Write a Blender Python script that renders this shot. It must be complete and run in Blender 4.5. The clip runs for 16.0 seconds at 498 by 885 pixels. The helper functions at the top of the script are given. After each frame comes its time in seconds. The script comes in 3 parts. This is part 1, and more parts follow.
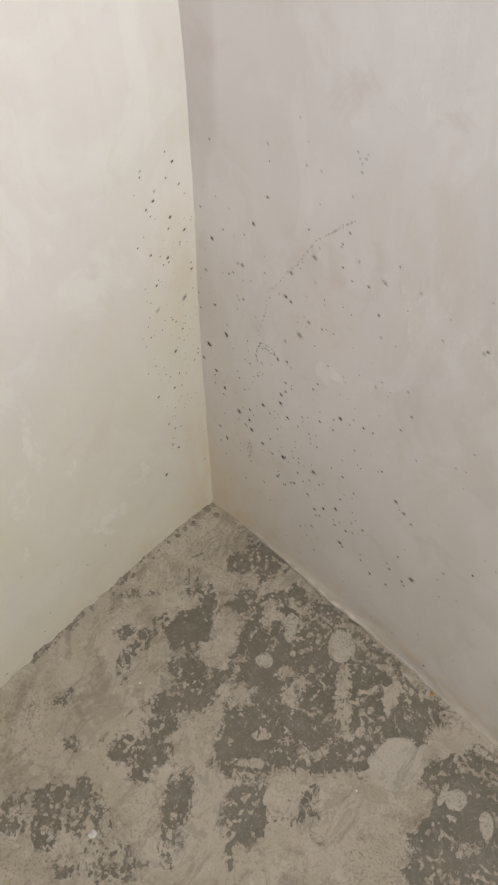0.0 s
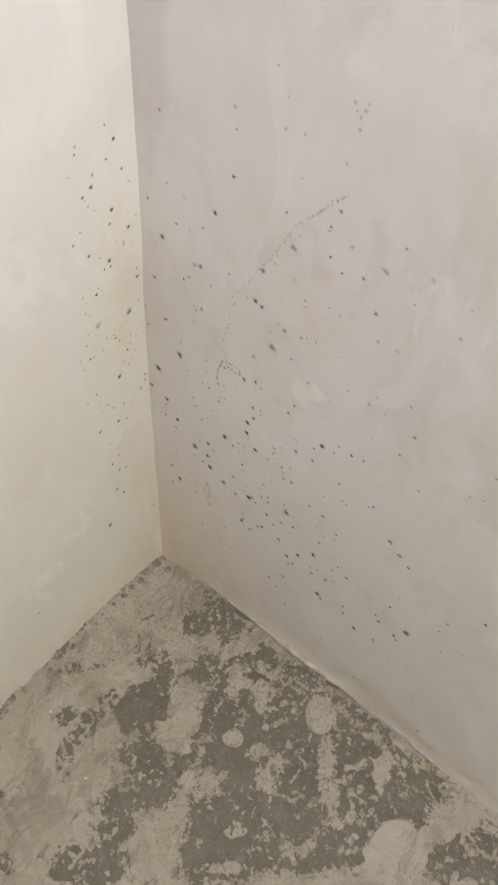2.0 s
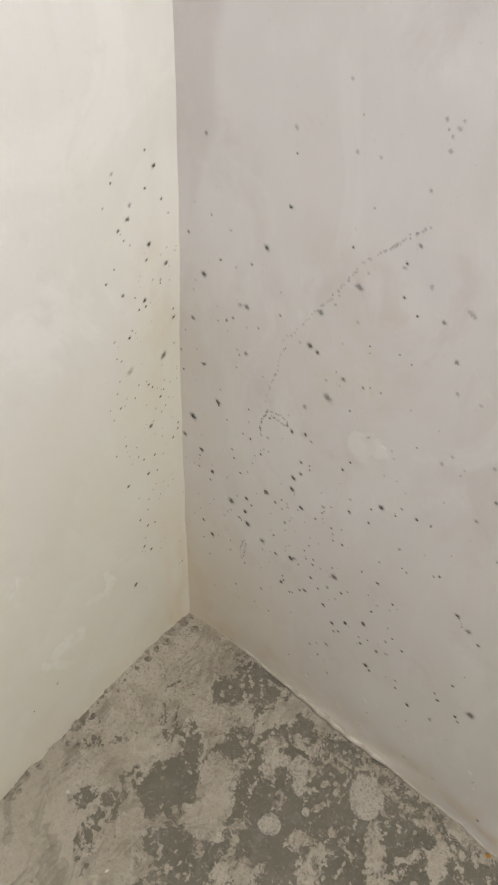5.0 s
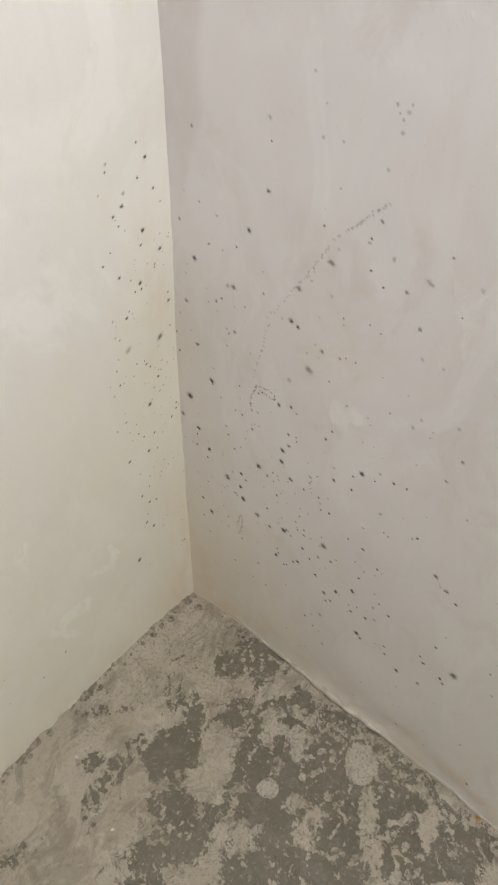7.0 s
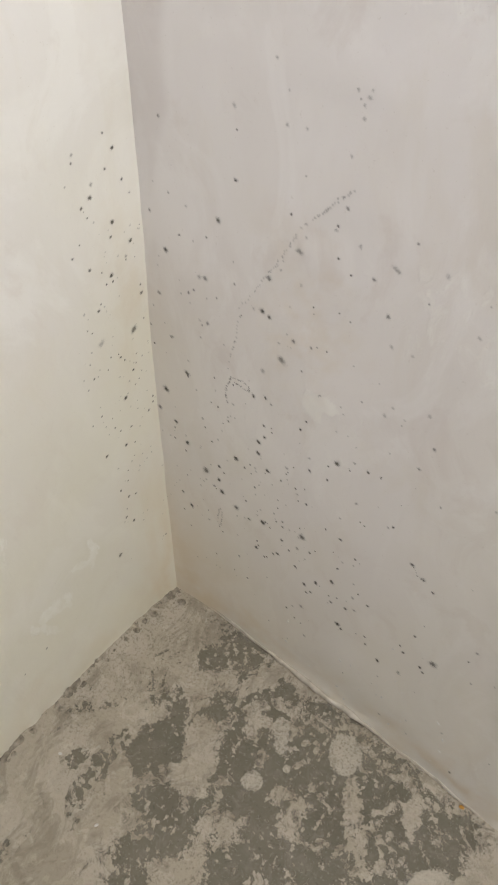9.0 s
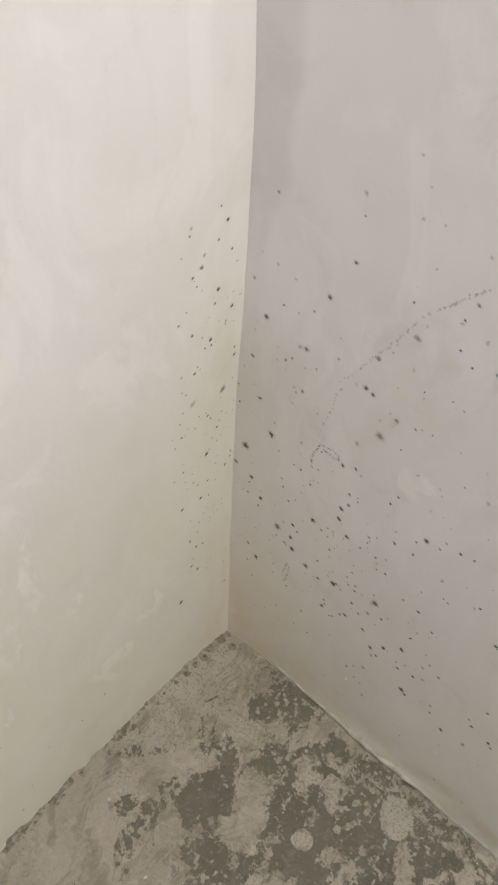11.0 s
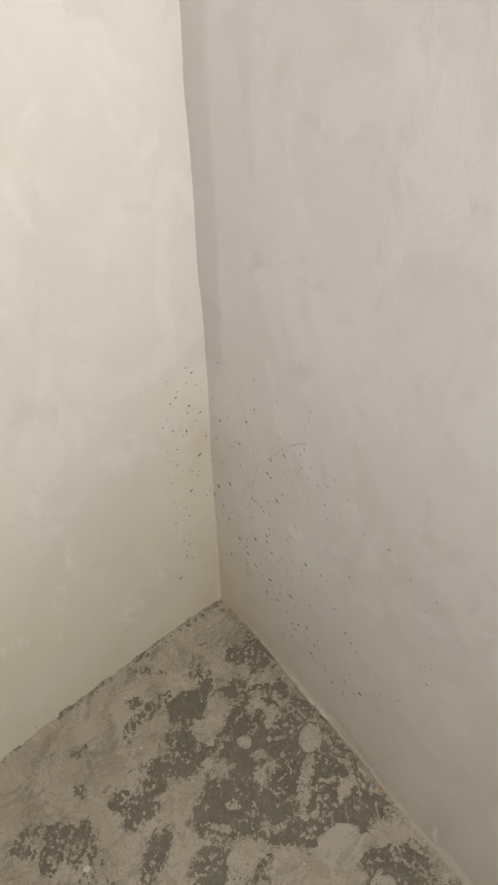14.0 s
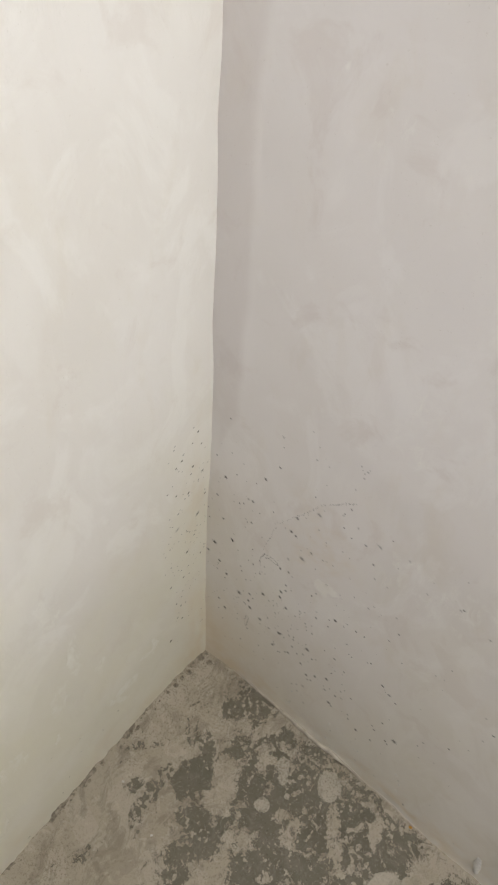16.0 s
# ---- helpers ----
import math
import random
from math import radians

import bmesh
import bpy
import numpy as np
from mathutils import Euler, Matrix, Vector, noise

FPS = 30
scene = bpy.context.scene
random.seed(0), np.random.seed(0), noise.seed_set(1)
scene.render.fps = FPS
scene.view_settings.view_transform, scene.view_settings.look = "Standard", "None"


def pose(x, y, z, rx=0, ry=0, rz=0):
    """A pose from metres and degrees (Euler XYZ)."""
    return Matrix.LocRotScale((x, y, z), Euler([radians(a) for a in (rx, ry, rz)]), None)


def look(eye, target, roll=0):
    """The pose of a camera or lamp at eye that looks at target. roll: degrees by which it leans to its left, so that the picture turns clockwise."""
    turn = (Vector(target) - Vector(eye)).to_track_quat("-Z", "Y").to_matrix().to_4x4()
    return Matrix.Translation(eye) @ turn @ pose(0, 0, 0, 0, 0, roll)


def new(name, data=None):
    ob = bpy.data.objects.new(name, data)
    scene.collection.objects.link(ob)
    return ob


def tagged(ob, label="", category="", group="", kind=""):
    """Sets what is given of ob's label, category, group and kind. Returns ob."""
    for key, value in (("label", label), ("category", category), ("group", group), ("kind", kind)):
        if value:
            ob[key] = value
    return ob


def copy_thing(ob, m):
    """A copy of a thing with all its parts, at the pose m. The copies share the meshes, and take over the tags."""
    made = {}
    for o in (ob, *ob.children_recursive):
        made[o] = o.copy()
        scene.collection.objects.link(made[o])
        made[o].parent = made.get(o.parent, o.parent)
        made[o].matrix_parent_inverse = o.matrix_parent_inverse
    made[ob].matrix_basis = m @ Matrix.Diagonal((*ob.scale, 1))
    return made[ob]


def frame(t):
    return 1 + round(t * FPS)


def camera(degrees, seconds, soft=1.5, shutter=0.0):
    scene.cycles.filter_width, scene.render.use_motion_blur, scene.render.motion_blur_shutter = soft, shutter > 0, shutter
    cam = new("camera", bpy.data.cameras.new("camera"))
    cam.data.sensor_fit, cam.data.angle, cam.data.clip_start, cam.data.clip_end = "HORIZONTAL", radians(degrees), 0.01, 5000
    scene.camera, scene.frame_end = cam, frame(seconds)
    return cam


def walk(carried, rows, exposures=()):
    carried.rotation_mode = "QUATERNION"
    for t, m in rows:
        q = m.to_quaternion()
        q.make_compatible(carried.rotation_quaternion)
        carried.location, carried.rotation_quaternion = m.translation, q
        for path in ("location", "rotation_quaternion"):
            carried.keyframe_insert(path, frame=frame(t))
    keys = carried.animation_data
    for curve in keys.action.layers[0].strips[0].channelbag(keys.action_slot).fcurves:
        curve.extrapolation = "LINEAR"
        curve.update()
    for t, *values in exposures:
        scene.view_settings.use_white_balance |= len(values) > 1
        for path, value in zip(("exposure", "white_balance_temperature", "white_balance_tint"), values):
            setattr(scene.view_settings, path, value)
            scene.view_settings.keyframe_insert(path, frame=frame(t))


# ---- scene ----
cam = camera(38.1, 16.0, soft=2.0)
METRES, EYE, TILT, LEAN, TURN = 1.87, 1.39, 0.0, 0.0, 41.1
EX, EY = 0.627, -0.591
ROWS = [
    (0.0, 0.0, 0.0, 0.0, 0.44, -54.23, -0.32),
    (0.5, -0.0135, 0.0179, -0.0577, -0.12, -53.01, -1.15),
    (1.0, -0.018, 0.0377, -0.0736, -1.43, -51.92, -1.79),
    (1.5, -0.0204, 0.0492, -0.0829, -3.02, -51.03, -2.46),
    (2.0, -0.0231, 0.0488, -0.0824, -4.84, -50.13, -3.28),
    (2.5, -0.0221, 0.0471, -0.0842, -5.41, -49.86, -3.54),
    (3.0, -0.0272, 0.0732, -0.1066, -5.5, -49.5, -3.58),
    (3.5, -0.0441, 0.1096, -0.1297, -5.13, -49.26, -3.49),
    (4.0, -0.0458, 0.1107, -0.1238, -4.79, -48.7, -3.34),
    (6.5, -0.0249, 0.0609, -0.1064, -3.24, -46.85, -1.65),
    (7.0, -0.0243, 0.0567, -0.105, -3.37, -46.91, -1.34),
    (7.5, -0.0217, 0.0569, -0.1078, -3.67, -47.06, -0.98),
    (8.0, -0.0085, 0.0563, -0.1083, -4.36, -47.26, -0.69),
    (10.5, -0.0435, 0.0662, -0.1028, -3.38, -46.61, -2.47),
    (11.0, -0.0631, 0.0875, -0.0863, -1.6, -46.67, -2.83),
    (11.5, -0.0728, 0.0794, -0.0788, -0.58, -47.18, -2.81),
    (12.0, -0.0641, 0.0327, -0.031, 0.32, -48.42, -2.45),
    (12.5, -0.0398, -0.0142, 0.0759, 0.65, -50.04, -2.24),
    (13.0, -0.0239, -0.0335, 0.1403, 1.45, -50.51, -2.05),
    (13.5, -0.0313, -0.0536, 0.2061, 3.05, -50.34, -1.67),
    (14.0, 0.0689, -0.0307, 0.1936, 7.88, -50.23, 0.33),
    (14.5, 0.0774, -0.0265, 0.1846, 6.56, -50.52, 0.34),
    (15.0, 0.016, -0.0085, 0.1872, 2.69, -50.52, -1.05),
    (15.5, -0.0641, 0.0174, 0.1954, -0.82, -50.76, -1.89),
    (16.0, -0.0654, 0.0595, 0.1734, -3.75, -50.98, -3.46),
]
walk(cam, [(t, pose(EX, EY, EYE, TILT, LEAN, TURN) @ pose(METRES * x, METRES * y, METRES * z, 90 + pitch, roll, yaw)) for t, x, y, z, yaw, pitch, roll in ROWS],
     exposures=[(0, 0.12, 6330, 11), (1, 0.26, 6350, 12), (2, 0.27, 6300, 12), (3, 0.31, 6230, 10), (4, 0.27, 6230, 10),
                (6.5, 0.21, 6270, 10), (8, 0.24, 6270, 10), (10.5, 0.24, 6230, 10), (11, 0.14, 6230, 10), (11.5, 0.10, 6300, 10),
                (12, -0.08, 6550, 10), (13, -0.14, 6520, 10), (14, -0.14, 6600, 10), (15, -0.12, 6600, 10), (15.5, -0.10, 6550, 10), (16, -0.08, 6350, 9)])

# ---- light: an added lamp, high up, facing each of the two plastered walls ----
world = bpy.data.worlds.new("sky")
scene.world = world
world.use_nodes = True
sky = world.node_tree.nodes.new("ShaderNodeTexSky")
sky.sky_type, sky.sun_disc, sky.sun_elevation, sky.sun_rotation = "NISHITA", False, radians(40), radians(60)
world.node_tree.links.new(sky.outputs[0], world.node_tree.nodes["Background"].inputs[0])
world.node_tree.nodes["Background"].inputs[1].default_value = 0.08

# distance to the unseen walls, kept short so light falls off steeply
ROOM = 2.1
# made-up openings that hold the added lamps
OPENING_S = (0.85, 1.95, 2.18, 2.68)
OPENING_E = (0.10, 0.94, 1.80, 2.50)


def area(name, m, w, h, power, colour):
    d = bpy.data.lights.new(name, "AREA")
    d.shape, d.size, d.size_y, d.energy, d.color = "RECTANGLE", w, h, power, colour
    ob = new(name, d)
    ob.matrix_world = m
    return ob


area("added_light_south", look((1.4, -ROOM - 0.06, 2.43), (1.4, 0, 2.43)), 1.05, 0.46, 21.8, (0.865, 0.832, 0.965))
area("added_light_east", look((ROOM + 0.06, -0.52, 2.15), (0, -0.52, 2.15)), 0.80, 0.66, 33.5, (0.99, 0.975, 0.875))


# ---- materials ----
class Nodes:
    def __init__(self, name, rough=0.6):
        self.m = bpy.data.materials.new(name)
        self.m.use_nodes = True
        self.t = self.m.node_tree
        self.b = self.t.nodes["Principled BSDF"]
        self.b.inputs["Roughness"].default_value = rough
        self.pos = self.t.nodes.new("ShaderNodeNewGeometry").outputs["Position"]

    def put(self, a, b):
        if hasattr(a, "links"):
            self.t.links.new(a, b)
        else:
            b.default_value = a

    def noise(self, scale, detail=4, rough=0.55, stretch=None, warp=0.0):
        v = self.pos
        if stretch:
            n = self.t.nodes.new("ShaderNodeMapping")
            n.inputs["Scale"].default_value = stretch
            self.t.links.new(v, n.inputs[0])
            v = n.outputs[0]
        n = self.t.nodes.new("ShaderNodeTexNoise")
        n.inputs["Scale"].default_value = scale
        n.inputs["Detail"].default_value = detail
        n.inputs["Roughness"].default_value = rough
        n.inputs["Distortion"].default_value = warp
        self.t.links.new(v, n.inputs["Vector"])
        return n.outputs["Fac"]

    def ramp(self, v, lo, hi, a=0.0, b=1.0):
        n = self.t.nodes.new("ShaderNodeMapRange")
        n.interpolation_type = "SMOOTHSTEP"
        for k, x in ((1, lo), (2, hi), (3, a), (4, b)):
            n.inputs[k].default_value = x
        self.put(v, n.inputs[0])
        return n.outputs[0]

    def math(self, op, a, b):
        n = self.t.nodes.new("ShaderNodeMath")
        n.operation = op
        self.put(a, n.inputs[0])
        self.put(b, n.inputs[1])
        return n.outputs[0]

    def mix(self, f, a, b):
        n = self.t.nodes.new("ShaderNodeMix")
        n.data_type = "RGBA"
        self.put(f, n.inputs[0])
        self.put((*a, 1) if isinstance(a, tuple) else a, n.inputs[6])
        self.put((*b, 1) if isinstance(b, tuple) else b, n.inputs[7])
        return n.outputs[2]

    def attr(self, name):
        n = self.t.nodes.new("ShaderNodeAttribute")
        n.attribute_name = name
        return n.outputs["Fac"]

    def bump(self, v, strength, dist):
        n = self.t.nodes.new("ShaderNodeBump")
        n.inputs["Strength"].default_value = strength
        n.inputs["Distance"].default_value = dist
        self.put(v, n.inputs["Height"])
        if self.b.inputs["Normal"].is_linked:
            self.t.links.new(self.b.inputs["Normal"].links[0].from_socket, n.inputs["Normal"])
        self.t.links.new(n.outputs[0], self.b.inputs["Normal"])

    def colour(self, c):
        self.put((*c, 1) if isinstance(c, tuple) else c, self.b.inputs["Base Color"])


def paint_material():
    n = Nodes("old_lime_paint", 0.5)
    c = n.mix(n.ramp(n.noise(2.2, 3), 0.3, 0.7), (0.735, 0.70, 0.655), (0.79, 0.76, 0.73))
    c = n.mix(n.ramp(n.noise(14, 4, 0.6, (1, 1, 0.45), 0.6), 0.5, 0.78, 0, 0.5), c, (0.70, 0.65, 0.57))
    c = n.mix(n.ramp(n.noise(9, 3, 0.5, (1, 1, 0.35), 0.9), 0.56, 0.74, 0, 0.3), c, (0.84, 0.82, 0.79))
    c = n.mix(n.ramp(n.noise(7, 6, 0.6, (1, 1, 0.7), 0.9), 0.50, 0.60, 0, 0.38), c, (0.85, 0.83, 0.80))
    c = n.mix(n.ramp(n.noise(11, 6, 0.62, (1, 1, 0.8), 0.7), 0.55, 0.67, 0, 0.36), c, (0.65, 0.59, 0.54))
    c = n.mix(n.math("MULTIPLY", n.attr("low_yellow"), n.ramp(n.noise(4, 4, 0.6), 0.25, 0.7, 0.55, 1.0)), c, (0.73, 0.70, 0.565))
    scuff = n.math("ADD", n.attr("skim"), n.ramp(n.noise(55, 6, 0.7, (1, 1, 0.5), 0.8), 0.2, 0.8, -0.34, 0.34))
    scuff = n.ramp(scuff, 0.24, 0.62)
    c = n.mix(n.math("MULTIPLY", scuff, n.ramp(n.noise(30, 4, 0.6), 0.3, 0.7, 0.15, 0.7)), c, (0.86, 0.845, 0.785))
    # stains, with shade painted in along the north wall's foot
    stain_shade = n.math("MULTIPLY", n.attr("stain_shade"), n.ramp(n.noise(18, 4, 0.6), 0.2, 0.75, 0.45, 1.0))
    c = n.mix(n.math("MULTIPLY", stain_shade, 0.8), c, (0.655, 0.545, 0.375))
    c = n.mix(n.math("MULTIPLY", n.attr("strip_shade"), 0.6), c, (0.60, 0.55, 0.51))
    c = n.mix(n.ramp(n.noise(240, 2, 0.7), 0.66, 0.78, 0, 0.25), c, (0.5, 0.45, 0.38))
    n.colour(c)
    n.put(n.ramp(n.noise(5, 3, 0.5, None, 0.5), 0.35, 0.7, 0.36, 0.6), n.b.inputs["Roughness"])
    n.bump(n.noise(18, 6, 0.6, (1, 1, 0.5), 0.8), 0.30, 0.005)
    n.bump(scuff, 0.35, 0.0012)
    n.bump(n.ramp(n.noise(34, 5, 0.65, (1, 1, 0.3), 1.2), 0.52, 0.70), 0.14, 0.0012)
    n.bump(n.noise(140, 4, 0.6), 0.2, 0.0014)
    return n.m


def cement_material():
    n = Nodes("bare_cement_screed", 0.55)
    c = n.mix(n.ramp(n.noise(7, 4, 0.6), 0.3, 0.72), (0.140, 0.124, 0.089), (0.182, 0.163, 0.121))
    c = n.mix(n.ramp(n.noise(11, 3, 0.5), 0.45, 0.7, 0, 0.5), c, (0.150, 0.143, 0.105))
    c = n.mix(n.ramp(n.noise(34, 6, 0.72, None, 1.0), 0.46, 0.72, 0, 0.6), c, (0.27, 0.245, 0.20))
    c = n.mix(n.ramp(n.noise(150, 4, 0.65), 0.56, 0.68, 0, 0.65), c, (0.34, 0.31, 0.26))
    c = n.mix(n.ramp(n.noise(110, 3, 0.6), 0.30, 0.40, 0.5, 0), c, (0.085, 0.075, 0.055))
    n.colour(c)
    n.put(n.ramp(n.noise(30, 3), 0.3, 0.7, 0.45, 0.7), n.b.inputs["Roughness"])
    n.bump(n.noise(180, 4, 0.6), 0.35, 0.0018)
    return n.m


def mortar_material():
    n = Nodes("dried_mortar_film", 0.85)
    info = n.t.nodes.new("ShaderNodeObjectInfo")
    c = n.mix(n.ramp(n.noise(5, 4, 0.6, None, 0.4), 0.3, 0.7), (0.385, 0.328, 0.245), (0.47, 0.412, 0.318))
    # coats that overlap with a torn edge
    c = n.mix(n.ramp(n.noise(9, 7, 0.62, (1, 1.4, 1), 0.7), 0.50, 0.53, 0, 0.55), c, (0.52, 0.46, 0.375))
    c = n.mix(n.ramp(n.noise(13, 7, 0.66, (1.5, 1, 1), 0.9), 0.56, 0.59, 0, 0.6), c, (0.295, 0.252, 0.186))
    c = n.mix(n.ramp(n.noise(26, 6, 0.7, None, 0.8), 0.55, 0.66, 0, 0.6), c, (0.60, 0.55, 0.45))
    c = n.mix(n.math("MULTIPLY", info.outputs["Random"], 0.45), c, (0.50, 0.46, 0.385))
    c = n.mix(n.math("MULTIPLY", n.attr("fresh"), 0.55), c, (0.53, 0.49, 0.41))
    sandy = n.ramp(n.noise(3.5, 3), 0.45, 0.6, 0.18, 0.6)
    c = n.mix(n.math("MULTIPLY", n.ramp(n.noise(210, 4, 0.7), 0.50, 0.66), sandy), c, (0.17, 0.145, 0.105))
    c = n.mix(n.ramp(n.noise(70, 6, 0.72), 0.60, 0.70, 0, 0.55), c, (0.19, 0.165, 0.12))
    worn_grey = n.ramp(n.noise(24, 8, 0.74, (1.0, 0.55, 1), 1.0), 0.51, 0.63, 0, 0.5)
    c = n.mix(worn_grey, c, (0.245, 0.212, 0.158))
    n.colour(c)
    # the film feathers out where it thins
    ragged = n.ramp(n.attr("fresh"), 0.0, 0.6, 1.0, 0.25)
    f = n.math("MULTIPLY_ADD", ragged, n.ramp(n.noise(110, 6, 0.75, None, 0.6), 0.2, 0.8, -3.6, 3.6))
    n.put(n.attr("film"), f.node.inputs[2])
    f = n.math("ADD", f, n.ramp(n.noise(300, 4, 0.75), 0.25, 0.75, -2.6, 2.6))
    worn = n.ramp(n.noise(38, 6, 0.75, None, 0.9), 0.32, 0.50, 0.35, 1.0)
    body = n.ramp(n.attr("film"), 3.0, 10.0)
    keep = n.math("MAXIMUM", worn, body)
    n.put(n.math("MULTIPLY", n.ramp(f, -1.8, 1.4), keep), n.b.inputs["Alpha"])
    n.bump(n.noise(13, 7, 0.66, (1.5, 1, 1), 0.9), 0.6, 0.012)
    n.bump(n.noise(45, 6, 0.68), 0.8, 0.006)
    n.bump(n.noise(210, 3, 0.6), 0.35, 0.0022)
    return n.m


def mould_material():
    n = Nodes("grey_black_mould", 0.9)
    n.colour(n.mix(n.noise(900, 2), (0.085, 0.080, 0.068), (0.17, 0.16, 0.13)))
    info = n.t.nodes.new("ShaderNodeObjectInfo")
    grain = n.math("MULTIPLY_ADD", n.noise(420, 4, 0.75, None, 0.8), 1.2)
    grain.node.inputs[2].default_value = -0.60
    edge = n.math("ADD", n.attr("edge"), grain)
    core, halo = n.ramp(edge, 0.34, 0.86, 0, 0.74), n.ramp(edge, 0.0, 0.62, 0, 0.26)
    a = n.math("MULTIPLY", n.math("ADD", core, halo), info.outputs["Alpha"])
    n.put(a, n.b.inputs["Alpha"])
    return n.m


def plain(name, lo, hi, scale, rough=0.8, bump=0.3):
    n = Nodes(name, rough)
    n.colour(n.mix(n.ramp(n.noise(scale, 4), 0.3, 0.7), lo, hi))
    n.bump(n.noise(scale * 3, 3), bump, 0.001)
    return n.m


PAINT, CEMENT, MORTAR, MOULD = paint_material(), cement_material(), mortar_material(), mould_material()
# for the unseen ceiling and walls, dark to cut bounced light
UNSEEN_GREY = plain("unseen_dark_grey", (0.24, 0.23, 0.215), (0.31, 0.30, 0.28), 6)
BEAD = plain("hardened_paint_bead", (0.40, 0.35, 0.285), (0.64, 0.585, 0.50), 45, 0.6)
CHIP = plain("white_gypsum", (0.58, 0.56, 0.52), (0.76, 0.745, 0.71), 120, 0.7)
CRUMB = plain("mortar_crumbs", (0.17, 0.147, 0.11), (0.42, 0.37, 0.295), 110, 0.9)
ORANGE = plain("orange_plastic", (0.45, 0.22, 0.03), (0.58, 0.30, 0.05), 200, 0.4)


# ---- shape helpers ----
TABLES = {}


def lattice(x, y, cell, seed):
    """Smooth noise, 0 to 1, with the given cell size."""
    x, y = np.asarray(x) / cell, np.asarray(y) / cell
    i, j = np.floor(x).astype(np.int64), np.floor(y).astype(np.int64)
    fx, fy = x - i, y - j
    fx, fy = fx * fx * (3 - 2 * fx), fy * fy * (3 - 2 * fy)
    if seed not in TABLES:
        TABLES[seed] = np.random.RandomState(seed).rand(256, 256)
    table = TABLES[seed]

    def at(a, b):
        return table[a % 256, b % 256]
    return (at(i, j) * (1 - fx) + at(i + 1, j) * fx) * (1 - fy) + (at(i, j + 1) * (1 - fx) + at(i + 1, j + 1) * fx) * fy


def fbm(x, y, cell, seed, octaves=3):
    """Layered noise, about -1 to 1."""
    total, norm = 0, 0
    for k in range(octaves):
        total = total + (lattice(x, y, cell / 2 ** k, seed + k) * 2 - 1) * 0.55 ** k
        norm += 0.55 ** k
    return total / norm * 1.4


def smooth(v, lo, hi):
    v = np.clip((v - lo) / (hi - lo), 0, 1)
    return v * v * (3 - 2 * v)


def mesh(name, verts, faces, material, soft=True):
    me = bpy.data.meshes.new(name)
    me.from_pydata([tuple(v) for v in verts], [], [tuple(f) for f in faces])
    me.materials.append(material)
    if soft:
        me.polygons.foreach_set("use_smooth", [True] * len(me.polygons))
    me.update()
    return me


def part(name, me, parent, label=""):
    ob = new(name, me)
    ob.parent = parent
    return tagged(ob, label)


def box(name, a, b, m):
    v = [(x, y, z) for x in (a[0], b[0]) for y in (a[1], b[1]) for z in (a[2], b[2])]
    f = [(0, 1, 3, 2), (4, 6, 7, 5), (0, 4, 5, 1), (2, 3, 7, 6), (0, 2, 6, 4), (1, 5, 7, 3)]
    return tagged(new(name, mesh(name, v, f, m, False)), kind="structure")


# ---- the two plastered walls: surfaces that bulge at the foot of the corner ----
LEAN_N = 0.055


def strip_mask(u, z):
    """The ragged trowelled strip beside the corner on the north wall."""
    edge = 0.050 + 0.010 * fbm(z, z * 0 + 3, 0.09, 31) + 0.006 * smooth(z, 0.92, 1.0) - 0.02 * smooth(-z, -0.90, -0.84)
    return smooth(edge - u, -0.007, 0.007) * smooth(z, 0.74, 0.92)


def west_skim(u, z):
    v = np.zeros_like(u)
    w = 0.014 * fbm(u, z, 0.04, 41)
    w2 = 0.014 * fbm(u, z, 0.04, 47)
    for cu, cz, ru, rz, tilt in ((0.246, 0.235, 0.035, 0.022, 0.3), (0.275, 0.20, 0.010, 0.055, -0.35), (0.168, 0.29, 0.008, 0.045, 0.1),
                                 (0.19, 0.275, 0.022, 0.008, 0.2), (0.425, 0.33, 0.004, 0.03, 0.5), (0.345, 0.55, 0.020, 0.09, 0.12),
                                 (0.40, 0.46, 0.025, 0.07, 0.2), (0.52, 0.40, 0.05, 0.03, 0.2), (0.36, 0.74, 0.03, 0.06, 0.0),
                                 (0.60, 0.21, 0.04, 0.05, 0.4), (0.30, 0.42, 0.012, 0.05, 0.1)):
        du, dz = u - cu + w, z - cz + w2
        a, b = du * math.cos(tilt) + dz * math.sin(tilt), -du * math.sin(tilt) + dz * math.cos(tilt)
        v = np.maximum(v, smooth(1.25 - np.hypot(a / ru, b / rz), 0, 0.6) * (0.62 if cu < 0.29 or ru < 0.005 else 0.42))
    return v


def west_in(u, z):
    foot = 0.021 * np.exp(-np.abs(u) / 0.12) * np.exp(-(np.maximum(z, 0) / 0.24) ** 1.5)
    return (0.003 * np.exp(-np.abs(u) / 0.1) + foot + 0.0022 * fbm(u, z, 0.30, 11, 2) + 0.0008 * fbm(u, z, 0.07, 15, 2)
            + 0.0004 * west_skim(u, z) + 0.0050 * np.exp(-np.maximum(z, 0) / 0.012) * fbm(u, z, 0.022, 17, 4))


def north_in(u, z):
    foot = 0.022 * np.exp(-np.abs(u) / 0.055) * np.exp(-(np.maximum(z, 0) / 0.24) ** 1.5)
    toe = 0.0035 * np.exp(-np.maximum(z, 0) / 0.022)
    return (foot + toe + 0.0022 * fbm(u, z, 0.30, 21, 2) + 0.0008 * fbm(u, z, 0.07, 25, 2) + 0.0012 * strip_mask(u, z)
            + 0.0048 * np.exp(-(np.maximum(z, 0) / 0.075) ** 2) * smooth(u, 0.2, 0.36) * fbm(u - 0.6 * z, z * 1.3, 0.07, 27, 4))


